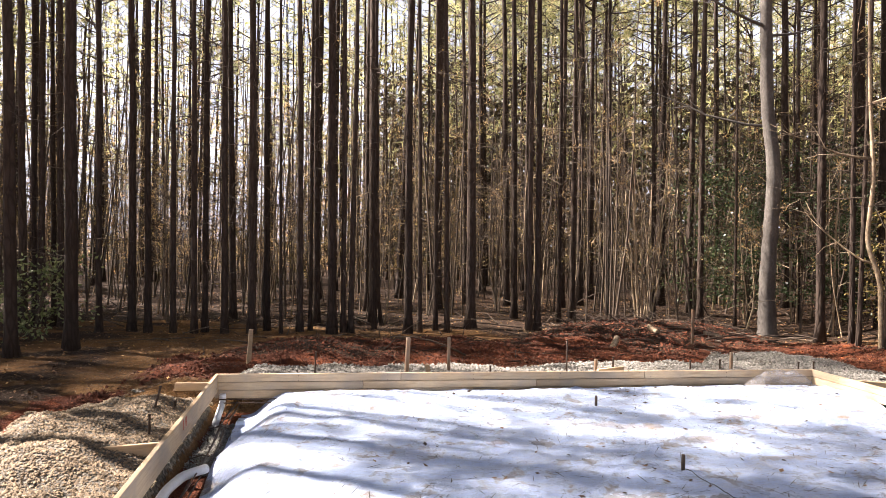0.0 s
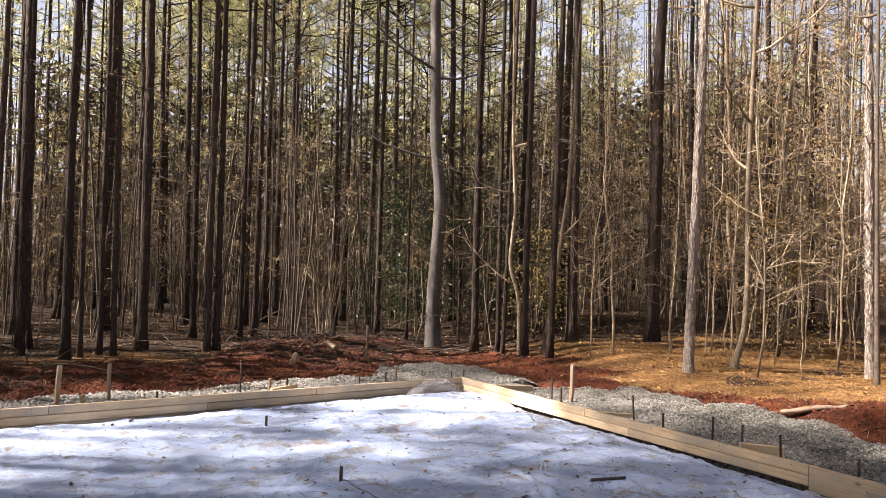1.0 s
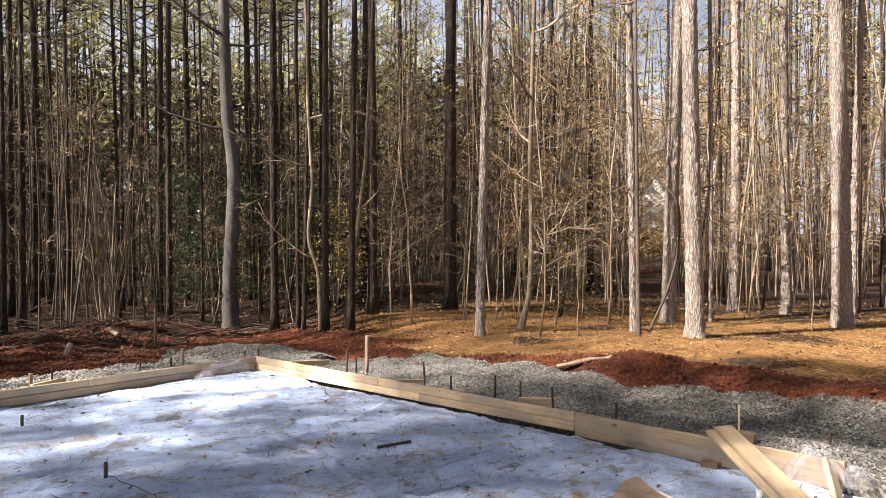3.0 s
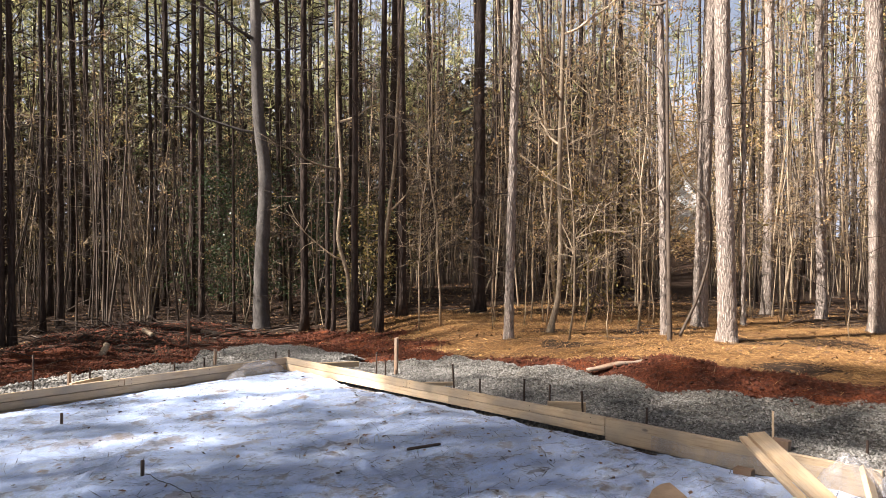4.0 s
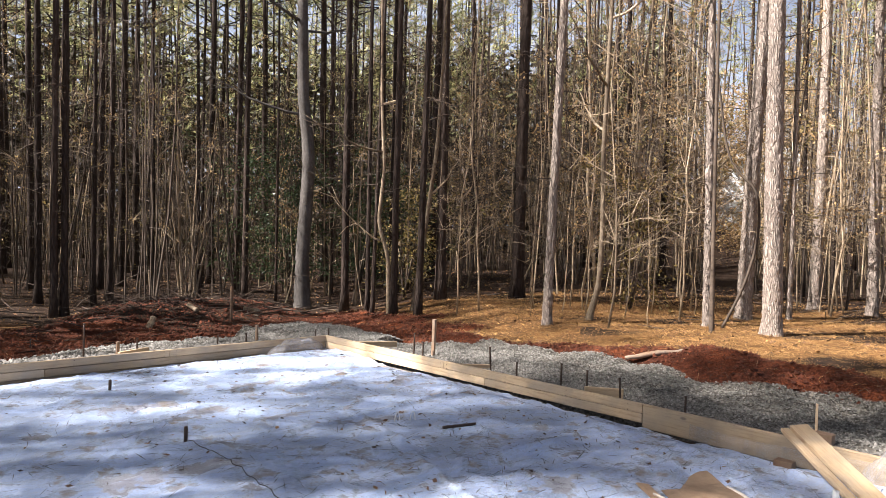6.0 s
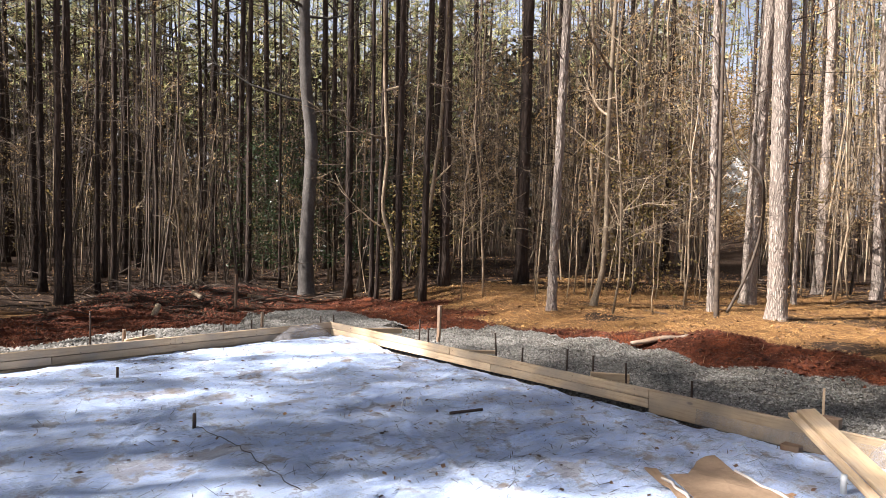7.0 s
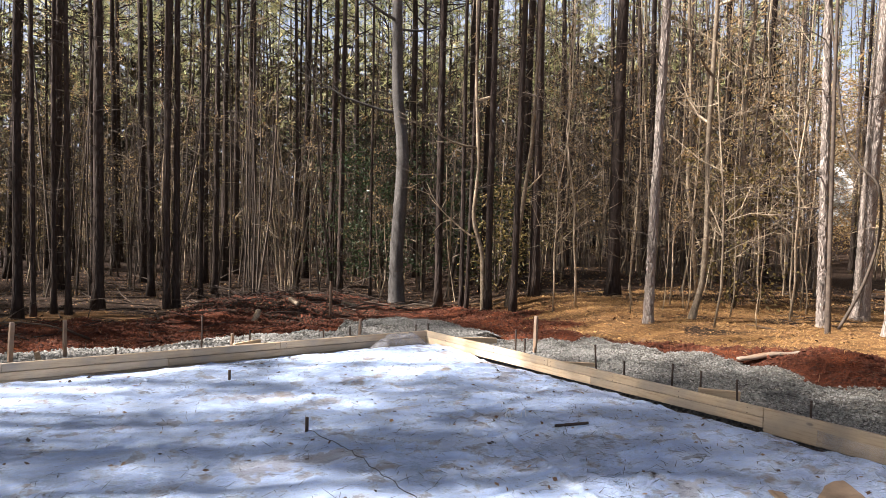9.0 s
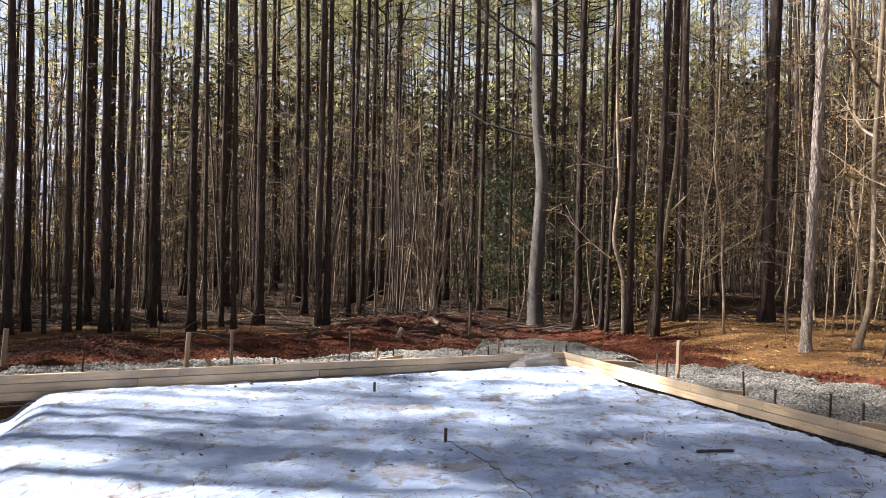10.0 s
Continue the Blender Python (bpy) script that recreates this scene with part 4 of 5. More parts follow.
def brush_heap(name, label, rng, cx, cy, rx, ry, n, lo, hi, up, mat=M_TWIG, thick=0.007):
    g = Geo()
    for _ in range(n):
        x, y = cx + rng.normal(0, rx), cy + rng.normal(0, ry)
        a, ln = rng.uniform(0, 2 * np.pi), rng.uniform(lo, hi)
        tilt = rng.normal(0.1, up)
        k = np.linspace(0, 1, 5)
        bend = rng.normal(0, 0.12)
        r = thick * rng.uniform(0.5, 1.8)
        g.tube(np.stack([x + np.cos(a) * ln * k - np.sin(a) * bend * k * k * ln, y + np.sin(a) * ln * k + np.cos(a) * bend * k * k * ln, height(x, y) + 0.02 + abs(tilt) * ln * k * (1.3 - k * 0.6)], 1), r * (1 - 0.6 * k), 5)
    return thing(name, label, "brushwood", kind="stuff", me=g.mesh(name, mat))


brush_heap("brush_heap", "dark heap of roots and broken branches on clay", rng, 8.2, 6.0, 1.3, 0.7, 210, 0.25, 0.8, 0.3, M_STEM_DARK)
brush_heap("brush_heap", "dry twigs and sticks lying on clay", rng, 4.5, 4.6, 2.6, 0.9, 110, 0.2, 0.7, 0.12, M_STEM_DARK)
brush_heap("fallen_branches", "fallen branches lying under the trees", rng, 20.0, -1.5, 3.0, 2.6, 120, 0.3, 1.1, 0.16, M_TWIG, 0.009)
brush_heap("fallen_branches", "fallen branches lying under the trees", rng, 11.5, 8.0, 3.0, 3.0, 120, 0.5, 1.8, 0.18, M_TWIG, 0.011)
brush_heap("fallen_branches", "fallen branches lying under the pines", rng, -0.5, 9.0, 4.0, 2.5, 120, 0.5, 1.8, 0.16, M_TWIG, 0.011)


# ---- forest ----
def pine_meshes(seed, tall, dia, crown_at, bark_mat=M_PINE, boughs=46, reach=1.0, tuft=(8, 0.25, 0.026)):
    """Trunk, dead lower limbs and crown of one pine, its foot at the origin."""
    r = np.random.default_rng(seed)
    n = 24
    k = np.linspace(0, 1, n)
    zs = tall * k ** 1.15
    wx = 0.10 * np.cumsum(r.normal(0, 0.22, n)) * k
    wy = 0.10 * np.cumsum(r.normal(0, 0.22, n)) * k
    axis = np.stack([wx, wy, zs - 0.15], 1)
    rad = dia / 2 * (1 - 0.78 * k ** 1.2) + dia * 0.28 * np.exp(-zs / 0.22)
    ring = rad[:, None] * (1 + 0.05 * r.normal(0, 1, (n, 10)))
    trunk = Geo()
    trunk.tube(axis, ring, 10)

    def on_axis(z):
        return np.array([np.interp(z, zs, wx), np.interp(z, zs, wy), z])

    limbs = Geo()
    for i in range(28):
        z = r.uniform(2.0, crown_at + 2) if i % 4 else r.uniform(1.2, 5)
        a, ln = r.uniform(0, 2 * np.pi), r.uniform(0.25, 1.5) * (0.6 + 0.5 * z / crown_at)
        d = np.array([np.cos(a), np.sin(a), 0])
        rise, sag = r.uniform(-0.25, 0.45), r.uniform(-0.25, 0.15)
        s = np.linspace(0, 1, 4)
        p = on_axis(z) + d * (ln * s)[:, None] + np.array([0, 0, 1]) * (ln * (rise * s + sag * s * s))[:, None] + r.normal(0, 0.03, (4, 3)) * s[:, None]
        w = max(0.006, 0.013 * ln)
        limbs.tube(p, w * (1 - 0.75 * s), 3, False)
        for j in range(2):
            q0 = p[1 + j]
            t = d * r.uniform(0.2, 0.6) + np.array([-d[1], d[0], 0]) * r.choice([-1, 1]) * r.uniform(0.3, 0.7) + np.array([0, 0, r.normal(0.05, 0.2)])
            limbs.tube([q0, q0 + t * ln * 0.3, q0 + t * ln * 0.55 + r.normal(0, 0.03, 3)], [w * 0.5, w * 0.4, w * 0.2], 3, False)
    cen, dirs = [], []
    crown_limbs = Geo()
    for i in range(boughs):
        u = r.uniform(0, 1) ** 0.9
        z = crown_at + (tall - crown_at) * u
        a, ln = r.uniform(0, 2 * np.pi), reach * (2.5 - 1.7 * u) * r.uniform(0.55, 1.15)
        d = np.array([np.cos(a), np.sin(a), r.uniform(0.0, 0.5)])
        s = np.linspace(0, 1, 4)
        p = on_axis(z) + d * (ln * s)[:, None] + np.array([0, 0, 0.25]) * (ln * s * s)[:, None]
        crown_limbs.tube(p, 0.028 * (1 - 0.8 * s) * ln / 2, 3, False)
        for j in range(12):
            t = r.uniform(0.35, 1.05)
            cen.append(on_axis(z) + d * ln * t + np.array([0, 0, 0.25]) * ln * t * t + r.normal(0, 0.17, 3))
            dirs.append(d + r.normal(0, 0.5, 3) + np.array([0, 0, 0.3]))
    dirs = np.array(dirs)
    dirs /= np.linalg.norm(dirs, axis=1)[:, None]
    crown = blades(r, cen, dirs, *tuft, 0.55, M_NEEDLE, "crown")
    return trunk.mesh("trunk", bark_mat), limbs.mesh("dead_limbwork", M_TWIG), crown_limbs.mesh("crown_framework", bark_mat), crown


def pine_tree(meshes, x, y, sc, hs, lean, turn, label, group="pine stand"):
    ob = thing("pine_tree", label, "tree", None, group)
    m = Matrix.Translation((x, y, height(x, y))) @ Euler((-lean[1], lean[0], 0)).to_matrix().to_4x4() @ Matrix.Rotation(turn, 4, "Z")
    ob.matrix_basis = m
    for name, me in zip(("trunk", "dead_limbwork", "crown_framework", "crown"), meshes):
        c = part(name, me, ob, kind="" if name == "trunk" else "stuff")
        c.scale = (sc, sc, hs) if name == "trunk" else ((1, 1, hs) if name != "crown_framework" else (1, 1, hs))
    return ob


CLASSES = [(0.11, [pine_meshes(s, 17, 0.11, 7.5, boughs=24, tuft=(6, 0.28, 0.035)) for s in (1, 2, 3)]), (0.16, [pine_meshes(s, 20, 0.16, 9, boughs=24, tuft=(6, 0.28, 0.035)) for s in (4, 5, 6)]), (0.22, [pine_meshes(s, 22, 0.22, 10, boughs=24, tuft=(6, 0.28, 0.035)) for s in (7, 8, 9)])]
FRONT = [(0.11, [pine_meshes(s, 20, 0.11, 16.0, boughs=3, reach=0.7) for s in (11, 12)]), (0.16, [pine_meshes(s, 22, 0.16, 17.5, boughs=3, reach=0.7) for s in (14, 15, 16)]), (0.22, [pine_meshes(s, 23, 0.22, 18.5, boughs=3, reach=0.7) for s in (17, 18)])]
OPEN = [(0.11, [pine_meshes(s, 18, 0.11, 11.0, boughs=6) for s in (21, 22)]), (0.16, [pine_meshes(s, 20, 0.16, 12.0, boughs=7) for s in (24, 25)]), (0.22, [pine_meshes(s, 22, 0.22, 13.0, boughs=8) for s in (27, 28)])]
INNER = [(k, [pine_meshes(s, 20, k, 10.5, boughs=50, reach=1.3, tuft=(7, 0.30, 0.035)) for s in ss]) for k, ss in ((0.11, (41, 42)), (0.16, (43, 44)), (0.22, (45, 46)))]
# unseen full crowns that begin high up, shading from the rows towards the sun
CLOSED = [(k, [pine_meshes(s, t, k, t - 8.0, boughs=24, reach=1.1, tuft=(6, 0.30, 0.035)) for s in ss]) for k, t, ss in ((0.11, 19, (51, 52)), (0.16, 21, (53, 54)), (0.22, 22.5, (55, 56)))]
HIGH = [(0.16, [pine_meshes(s, 16, 0.16, 9.0) for s in (31, 32)]), (0.2, [pine_meshes(s, 17, 0.2, 9.5) for s in (33, 34)]), (0.24, [pine_meshes(s, 17.5, 0.24, 10.0) for s in (35,)])]
DARK = "tall straight pine with shade-darkened scaly bark and dead lower limbs"


def stand(x, y, dia, lean=(-0.018, 0.002), label=DARK, kinds=CLASSES):
    i = min(range(3), key=lambda j: abs(kinds[j][0] - dia))
    base, meshes = kinds[i]
    r = random.Random(int(x * 977 + y * 131))
    return pine_tree(r.choice(meshes), x, y, dia / base, r.uniform(0.92, 1.1), lean, r.uniform(0, 6.283), label)


# first rows of the stand: x, y, trunk diameter, lean towards +x
NORTH_WEST = [(-3.6, 3.79, 0.22, -0.033), (-2.98, 4.51, 0.25, -0.018), (-4.21, 7.63, 0.16, -0.021), (-4.42, 7.83, 0.13, -0.021), (-4.57, 7.62, 0.12, -0.021), (-4.72, 7.62, 0.12, -0.021), (-4.56, 6.66, 0.18, -0.023), (-3.19, 6.67, 0.14, -0.017), (-2.63, 6.85, 0.18, -0.015), (-2.28, 6.67, 0.16, -0.018), (-1.81, 6.68, 0.13, -0.019), (-1.4, 6.67, 0.14, -0.019), (-1.22, 6.86, 0.15, -0.019), (-0.81, 6.67, 0.15, -0.019)]
NORTH = [(-0.28, 6.68, 0.19, -0.019), (-0.02, 7.16, 0.16, -0.017), (0.3, 6.67, 0.08, -0.017), (0.67, 6.97, 0.16, -0.02), (0.88, 7.17, 0.1, -0.013), (1.33, 6.57, 0.21, -0.016), (1.57, 6.86, 0.13, -0.016), (1.72, 6.87, 0.14, -0.006), (2.26, 7.49, 0.11, -0.008), (2.91, 6.66, 0.2, -0.009), (3.19, 6.86, 0.11, -0.017), (3.58, 7.17, 0.12, -0.012), (3.78, 6.86, 0.13, -0.018), (4.43, 7.5, 0.26, -0.013), (5.6, 6.84, 0.16, -0.012), (5.8, 6.84, 0.16, -0.018)]
NORTH_EAST = [(7.02, 9.0, 0.13, -0.006), (7.63, 9.71, 0.18, -0.008), (8.99, 10.53, 0.13, -0.012), (10.89, 9.03, 0.19, -0.004), (11.07, 7.71, 0.09, -0.009), (11.1, 4.74, 0.21, -0.011), (10.9, 3.64, 0.12, -0.008), (10.91, 3.48, 0.1, 0.011), (11.04, 2.93, 0.18, -0.008), (11.04, 2.15, 0.16, 0.011), (14.2, 2.2, 0.36, -0.004)]
for rows in (NORTH_WEST, NORTH, NORTH_EAST):
    for x, y, dia, lean in rows:
        stand(x, y, dia * 0.86, (lean, 0.004), kinds=OPEN if x < -1.5 else FRONT)


def plated_pine(x, y, dia, lean, label, seed, flare=0.17, pale=True):
    """A near pine whose bark plates stand proud."""
    r = np.random.default_rng(seed)
    sides, n, tall = 34, 260, 21.0
    zs = np.concatenate([np.linspace(-0.2, 9.5, n), np.linspace(10, tall, 16)])
    k = np.clip(zs / tall, 0, 1)
    a = np.linspace(0, 2 * np.pi, sides, endpoint=False)
    A, Z = np.meshgrid(a, zs)
    plate = 1 - np.abs(2 * fbm(A * dia * 11 + 3 * seed, Z * 8.5, 3, seed, 0.6) - 1)
    ridge = 1 - np.abs(2 * fbm(A * dia * 15 + 0.4 * np.sin(Z * 3.3), Z * 4.5, 3, seed + 5) - 1)
    rad = dia / 2 * (1 - 0.6 * k[:, None]) * (1 + 0.05 * np.sin(2 * A + Z * 0.25)) + dia * flare * np.exp(-np.maximum(Z, 0) / 0.16) * (0.7 + 0.4 * np.sin(3 * A + seed))
    rad = rad - 0.016 * (plate ** 4) - 0.018 * (ridge ** 5)
    cx, cy = 0.05 * np.sin(zs * 0.35 + seed), 0.05 * np.cos(zs * 0.3 + 2 * seed) - 0.05
    P = np.stack([cx[:, None] + rad * np.cos(A), cy[:, None] + rad * np.sin(A), Z], -1).reshape(-1, 3)
    q = np.arange(len(zs) * sides).reshape(len(zs), sides)
    nxt = np.roll(q, -1, 1)
    f = np.stack([q[:-1], nxt[:-1], nxt[1:], q[1:]], -1).reshape(-1, 4)
    ob = thing("pine_tree", label, "tree", None, "sunlit pines")
    ob.matrix_basis = Matrix.Translation((x, y, height(x, y))) @ Euler((-lean[1], lean[0], 0)).to_matrix().to_4x4()
    part("trunk", mesh_of("trunk", P, f, M_PINE_SUNLIT if pale else M_PINE), ob)
    for name, me in zip(("trunk", "dead_limbwork", "crown_framework", "crown"), FRONT[2][1][seed % 2]):
        if name != "trunk":
            part(name, me, ob, kind="stuff").rotation_euler[2] = seed
    return ob


PALE = "pine trunk on straw ground, plated bark coloured pale as sunlit"
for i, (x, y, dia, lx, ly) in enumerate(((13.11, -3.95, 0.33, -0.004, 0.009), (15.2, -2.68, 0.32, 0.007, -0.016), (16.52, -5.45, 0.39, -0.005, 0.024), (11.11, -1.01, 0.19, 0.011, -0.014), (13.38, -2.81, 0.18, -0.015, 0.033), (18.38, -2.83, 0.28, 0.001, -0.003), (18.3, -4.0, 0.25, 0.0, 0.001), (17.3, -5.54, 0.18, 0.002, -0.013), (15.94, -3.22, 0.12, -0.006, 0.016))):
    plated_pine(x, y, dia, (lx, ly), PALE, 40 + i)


def grey_tree(name, label, pts, radii, limbs, mat=M_GREY):
    """A smooth-barked trunk through the given heights, with bare side limbs."""
    r = np.random.default_rng(len(pts) * 7 + int(radii[0] * 1000))
    P = np.array(pts, float)
    zs = np.linspace(P[0, 2], P[-1, 2], 140)
    axis = np.stack([np.interp(zs, P[:, 2], P[:, 0]), np.interp(zs, P[:, 2], P[:, 1]), zs], 1)
    axis[:, :2] = np.stack([np.convolve(np.pad(axis[:, j], 3, "edge"), np.ones(7) / 7, "valid") for j in (0, 1)], 1)
    rad = np.interp(zs, P[:, 2], radii)
    g = Geo()
    g.tube(axis, rad[:, None] * (1 + 0.035 * r.normal(0, 1, (140, 12))), 12)
    x, y = pts[0][0], pts[0][1]
    ob = thing(name, label, "tree", pose(x, y, height(x, y)))
    off = np.array([x, y, 0])
    g.v = [v - off for v in g.v]
    part("trunk", g.mesh("trunk", mat), ob)
    for z, a, ln, rise in limbs:
        lg = Geo()
        s = np.linspace(0, 1, 7)
        st = np.array([np.interp(z, zs, axis[:, 0]), np.interp(z, zs, axis[:, 1]), z]) - off
        d = np.array([math.cos(a), math.sin(a), 0])
        p = st + d * (ln * s)[:, None] + np.array([0, 0, 1.0]) * (ln * rise * s ** 1.5)[:, None] + r.normal(0, 0.05, (7, 3)) * s[:, None]
        w = 0.022 * ln ** 0.6
        lg.tube(p, w * (1 - 0.8 * s), 5)
        for j in range(8):
            b = p[2 + j % 4]
            t = r.normal(0, 0.35, 3) + d * 0.3 + np.array([0, 0, 0.2])
            lg.tube([b, b + t * ln * 0.22, b + t * ln * 0.4 + r.normal(0, 0.05, 3)], [w * 0.35, w * 0.25, w * 0.1], 3, False)
        part("limb", lg.mesh("limb", mat), ob)
    return ob


grey_tree("hardwood_tree", "thick smooth grey hardwood trunk at the clay edge", [(10.80, 6.01, -0.2), (10.79, 6.02, 0.1), (10.76, 6.04, 1.0), (10.84, 5.98, 3.6), (10.70, 6.1, 5.0), (10.61, 6.15, 8.0), (10.46, 6.25, 16)], [0.27, 0.205, 0.165, 0.15, 0.135, 0.12, 0.05],
          [(4.6, 2.4, 2.6, 0.4), (6.6, 0.2, 2.4, 0.35), (6.8, 3.4, 2.8, 0.3), (7.6, 5.4, 2.0, 0.6), (9.5, 1.4, 2.5, 0.6)])
grey_tree("hardwood_tree", "slim pale hardwood with a bowed foot", [(12.12, -1.17, -0.1), (12.18, -1.22, 0.2), (12.27, -1.29, 0.55), (12.30, -1.31, 1.6), (12.27, -1.28, 3), (12.36, -1.32, 7), (12.4, -1.3, 13)], [0.085, 0.06, 0.05, 0.045, 0.042, 0.034, 0.012],
          [(3.4, 0.9, 1.6, 0.7), (4.2, 3.2, 1.4, 0.8), (5.4, 5.1, 1.5, 0.8), (6.2, 2.0, 1.6, 0.7)], M_SAPLING)
grey_tree("hardwood_tree", "thin dark hardwood tree beside sunlit pines", [(12.53, -3.29, -0.1), (12.52, -3.27, 1.0), (12.5, -3.22, 4.0), (12.5, -3.15, 11)], [0.045, 0.034, 0.026, 0.01],
          [(5.6, 0.9, 1.5, 0.5), (6.4, 4.0, 1.2, 0.6)], M_TWIG)
vx, vy, vz = (np.interp(np.linspace(0, 1, 40), np.linspace(0, 1, 8), c) for c in ((12.98, 13.04, 13.11, 13.21, 13.31, 13.32, 13.25, 13.11), (-2.87, -3.0, -3.16, -3.38, -3.64, -3.66, -3.48, -3.16), (5.62, 4.52, 3.3, 2.94, 2.68, 1.89, 1.08, 0.3)))
soft = lambda c: np.convolve(np.pad(c, 2, "edge"), np.ones(5) / 5, "valid")
g = Geo()
g.tube(np.stack([soft(vx), soft(vy), soft(vz)], 1), np.linspace(0.016, 0.026, 40), 7)
thing("hanging_vine", "dark woody vine hanging between sunlit pine trunks", "vine", me=g.mesh("hanging_vine", M_TWIG))
grey_tree("hardwood_tree", "pale crooked hardwood trunk that forks low", [(11.0, 3.03, -0.1), (10.97, 3.07, 1.2), (10.77, 3.19, 1.9), (10.84, 3.14, 3.0), (10.78, 3.22, 4.6), (10.7, 3.32, 9)], [0.055, 0.044, 0.04, 0.036, 0.03, 0.012],
          [(1.5, 2.5, 1.2, 0.9), (3.4, 2.7, 1.6, 0.35), (4.4, 5.6, 1.2, 0.6)], M_SAPLING)
grey_tree("hardwood_tree", "slanting pale stem leaning between dark pines", [(11.37, 2.72, -0.1), (11.5, 2.6, 1.3), (11.66, 2.42, 3.4), (11.78, 2.3, 8)], [0.06, 0.05, 0.04, 0.012], [(2.5, 0.4, 1.4, 0.6)], M_SAPLING)


def sapling_meshes(seed, tall, rad, twigs, leaves, mat_leaf, lean=0.02):
    """A thin bare understorey tree: crooked stem, fine twigs, a few hanging leaves."""
    r = np.random.default_rng(seed)
    n = 12
    zs = np.linspace(-0.05, tall, n)
    c = np.cumsum(r.normal(0, 0.04 * tall / 6, (n, 2)), 0) + np.outer(zs, r.normal(0, lean, 2))
    c -= c[0]
    g = Geo()
    g.tube(np.column_stack([c, zs]), rad * (1 - 0.85 * np.linspace(0, 1, n)), 6)
    tw, cen, dirs = Geo(), [], []
    for i in range(twigs):
        z = tall * r.uniform(0.14, 0.98)
        a, ln = r.uniform(0, 2 * np.pi), (0.25 + 0.95 * r.uniform(0, 1)) * (1.15 - 0.6 * z / tall)
        d = np.array([math.cos(a), math.sin(a), r.uniform(0.05, 0.9)])
        st = np.array([np.interp(z, zs, c[:, 0]), np.interp(z, zs, c[:, 1]), z])
        s = np.linspace(0, 1, 4)
        p = st + d * (ln * s)[:, None] + r.normal(0, 0.09, (4, 3)) * s[:, None]
        w = 0.0045 + 0.0045 * ln
        tw.tube(p, w * (1 - 0.7 * s), 3, False)
        for j in range(5):
            b = p[1] + (p[3] - p[1]) * r.uniform(0, 1)
            t = d * 0.4 + r.normal(0, 0.45, 3)
            e = b + t * ln * r.uniform(0.25, 0.55)
            tw.tube([b, (b + e) / 2 + r.normal(0, 0.02, 3), e], [w * 0.5, w * 0.4, w * 0.2], 3, False)
            if j < 3:
                cen.append(e)
                dirs.append(t)
    out = [("stem", g.mesh("stem", M_SAPLING)), ("twig_spray", tw.mesh("twig_spray", M_SAPLING if seed % 2 else M_TWIG))]
    if leaves:
        pick = r.permutation(len(cen))[:max(1, len(cen) * 2 // 3)]
        out.append(("leaves", blades(r, np.array(cen)[pick], np.array(dirs)[pick] + 1e-3, leaves + 2, 0.06, 0.017, 0.7, mat_leaf, "leaves", True)))
    return out


SAPLINGS = [sapling_meshes(60, 5.5, 0.016, 26, 5, M_AMBER), sapling_meshes(61, 7.5, 0.022, 30, 4, M_AMBER), sapling_meshes(62, 4.0, 0.012, 22, 7, M_OLIVE), sapling_meshes(63, 8.5, 0.027, 30, 3, M_OLIVE), sapling_meshes(64, 3.0, 0.010, 22, 0, M_AMBER), sapling_meshes(65, 6.5, 0.019, 28, 0, M_AMBER), sapling_meshes(66, 9.5, 0.031, 34, 6, M_AMBER)]
SAP_LABELS = ["slender bare sapling with sparse amber leaves", "tall thin sapling with a few amber leaves", "small sapling with sparse olive leaves", "tall pale sapling with thin olive leaves", "low leafless sapling with fine grey twigs", "leafless crooked sapling with pale bark", "tall sapling hung with amber leaves"]


def sapling(i, x, y, sc=1.0, turn=0.0, tip=(0, 0)):
    ob = thing("sapling", SAP_LABELS[i], "sapling", None, "understorey saplings")
    ob.matrix_basis = Matrix.Translation((x, y, height(x, y))) @ Euler((tip[0], tip[1], turn)).to_matrix().to_4x4() @ Matrix.Diagonal((sc, sc, sc, 1))
    for name, me in SAPLINGS[i]:
        part(name, me, ob, kind="" if name == "stem" else "stuff")


# pale stems that stand clear at the edge
for i, x, y, sc in ((5, 11.41, -2.06, 1.1), (5, 13.69, -2.13, 1.2), (5, 17.64, -3.46, 1.2), (5, 18.25, -3.46, 1.1), (4, 15.25, -5.3, 1.0), (5, 12.9, -0.6, 0.8), (5, 11.2, 1.2, 1.0), (3, 11.5, 0.9, 0.9), (4, 12.1, -2.4, 1.0), (5, 13.0, -1.4, 0.7), (4, 11.6, -0.3, 0.9),
                    (5, 12.62, 0.43, 0.8), (4, 12.63, -0.25, 1.2), (5, 13.69, 0.33, 1.0), (0, 13.43, -0.17, 0.9), (1, 14.8, -0.46, 1.1), (4, 14.22, -1.25, 1.3), (5, 14.15, -1.96, 1.0), (0, 15.37, -1.51, 1.2), (4, 14.87, -1.85, 1.4), (1, 16.08, -3.17, 1.1), (6, 17.27, -3.6, 0.9), (5, 18.3, -3.55, 1.0), (0, 17.28, -4.79, 1.2)):
    sapling(i, x, y, sc, x * 7.7)

ra = random.Random(44)
for k in range(26):
    sapling((0, 6, 2, 6)[k % 4], ra.uniform(-7.5, 4.5), ra.uniform(8.2, 14), ra.uniform(0.45, 0.95), ra.uniform(0, 6.28))

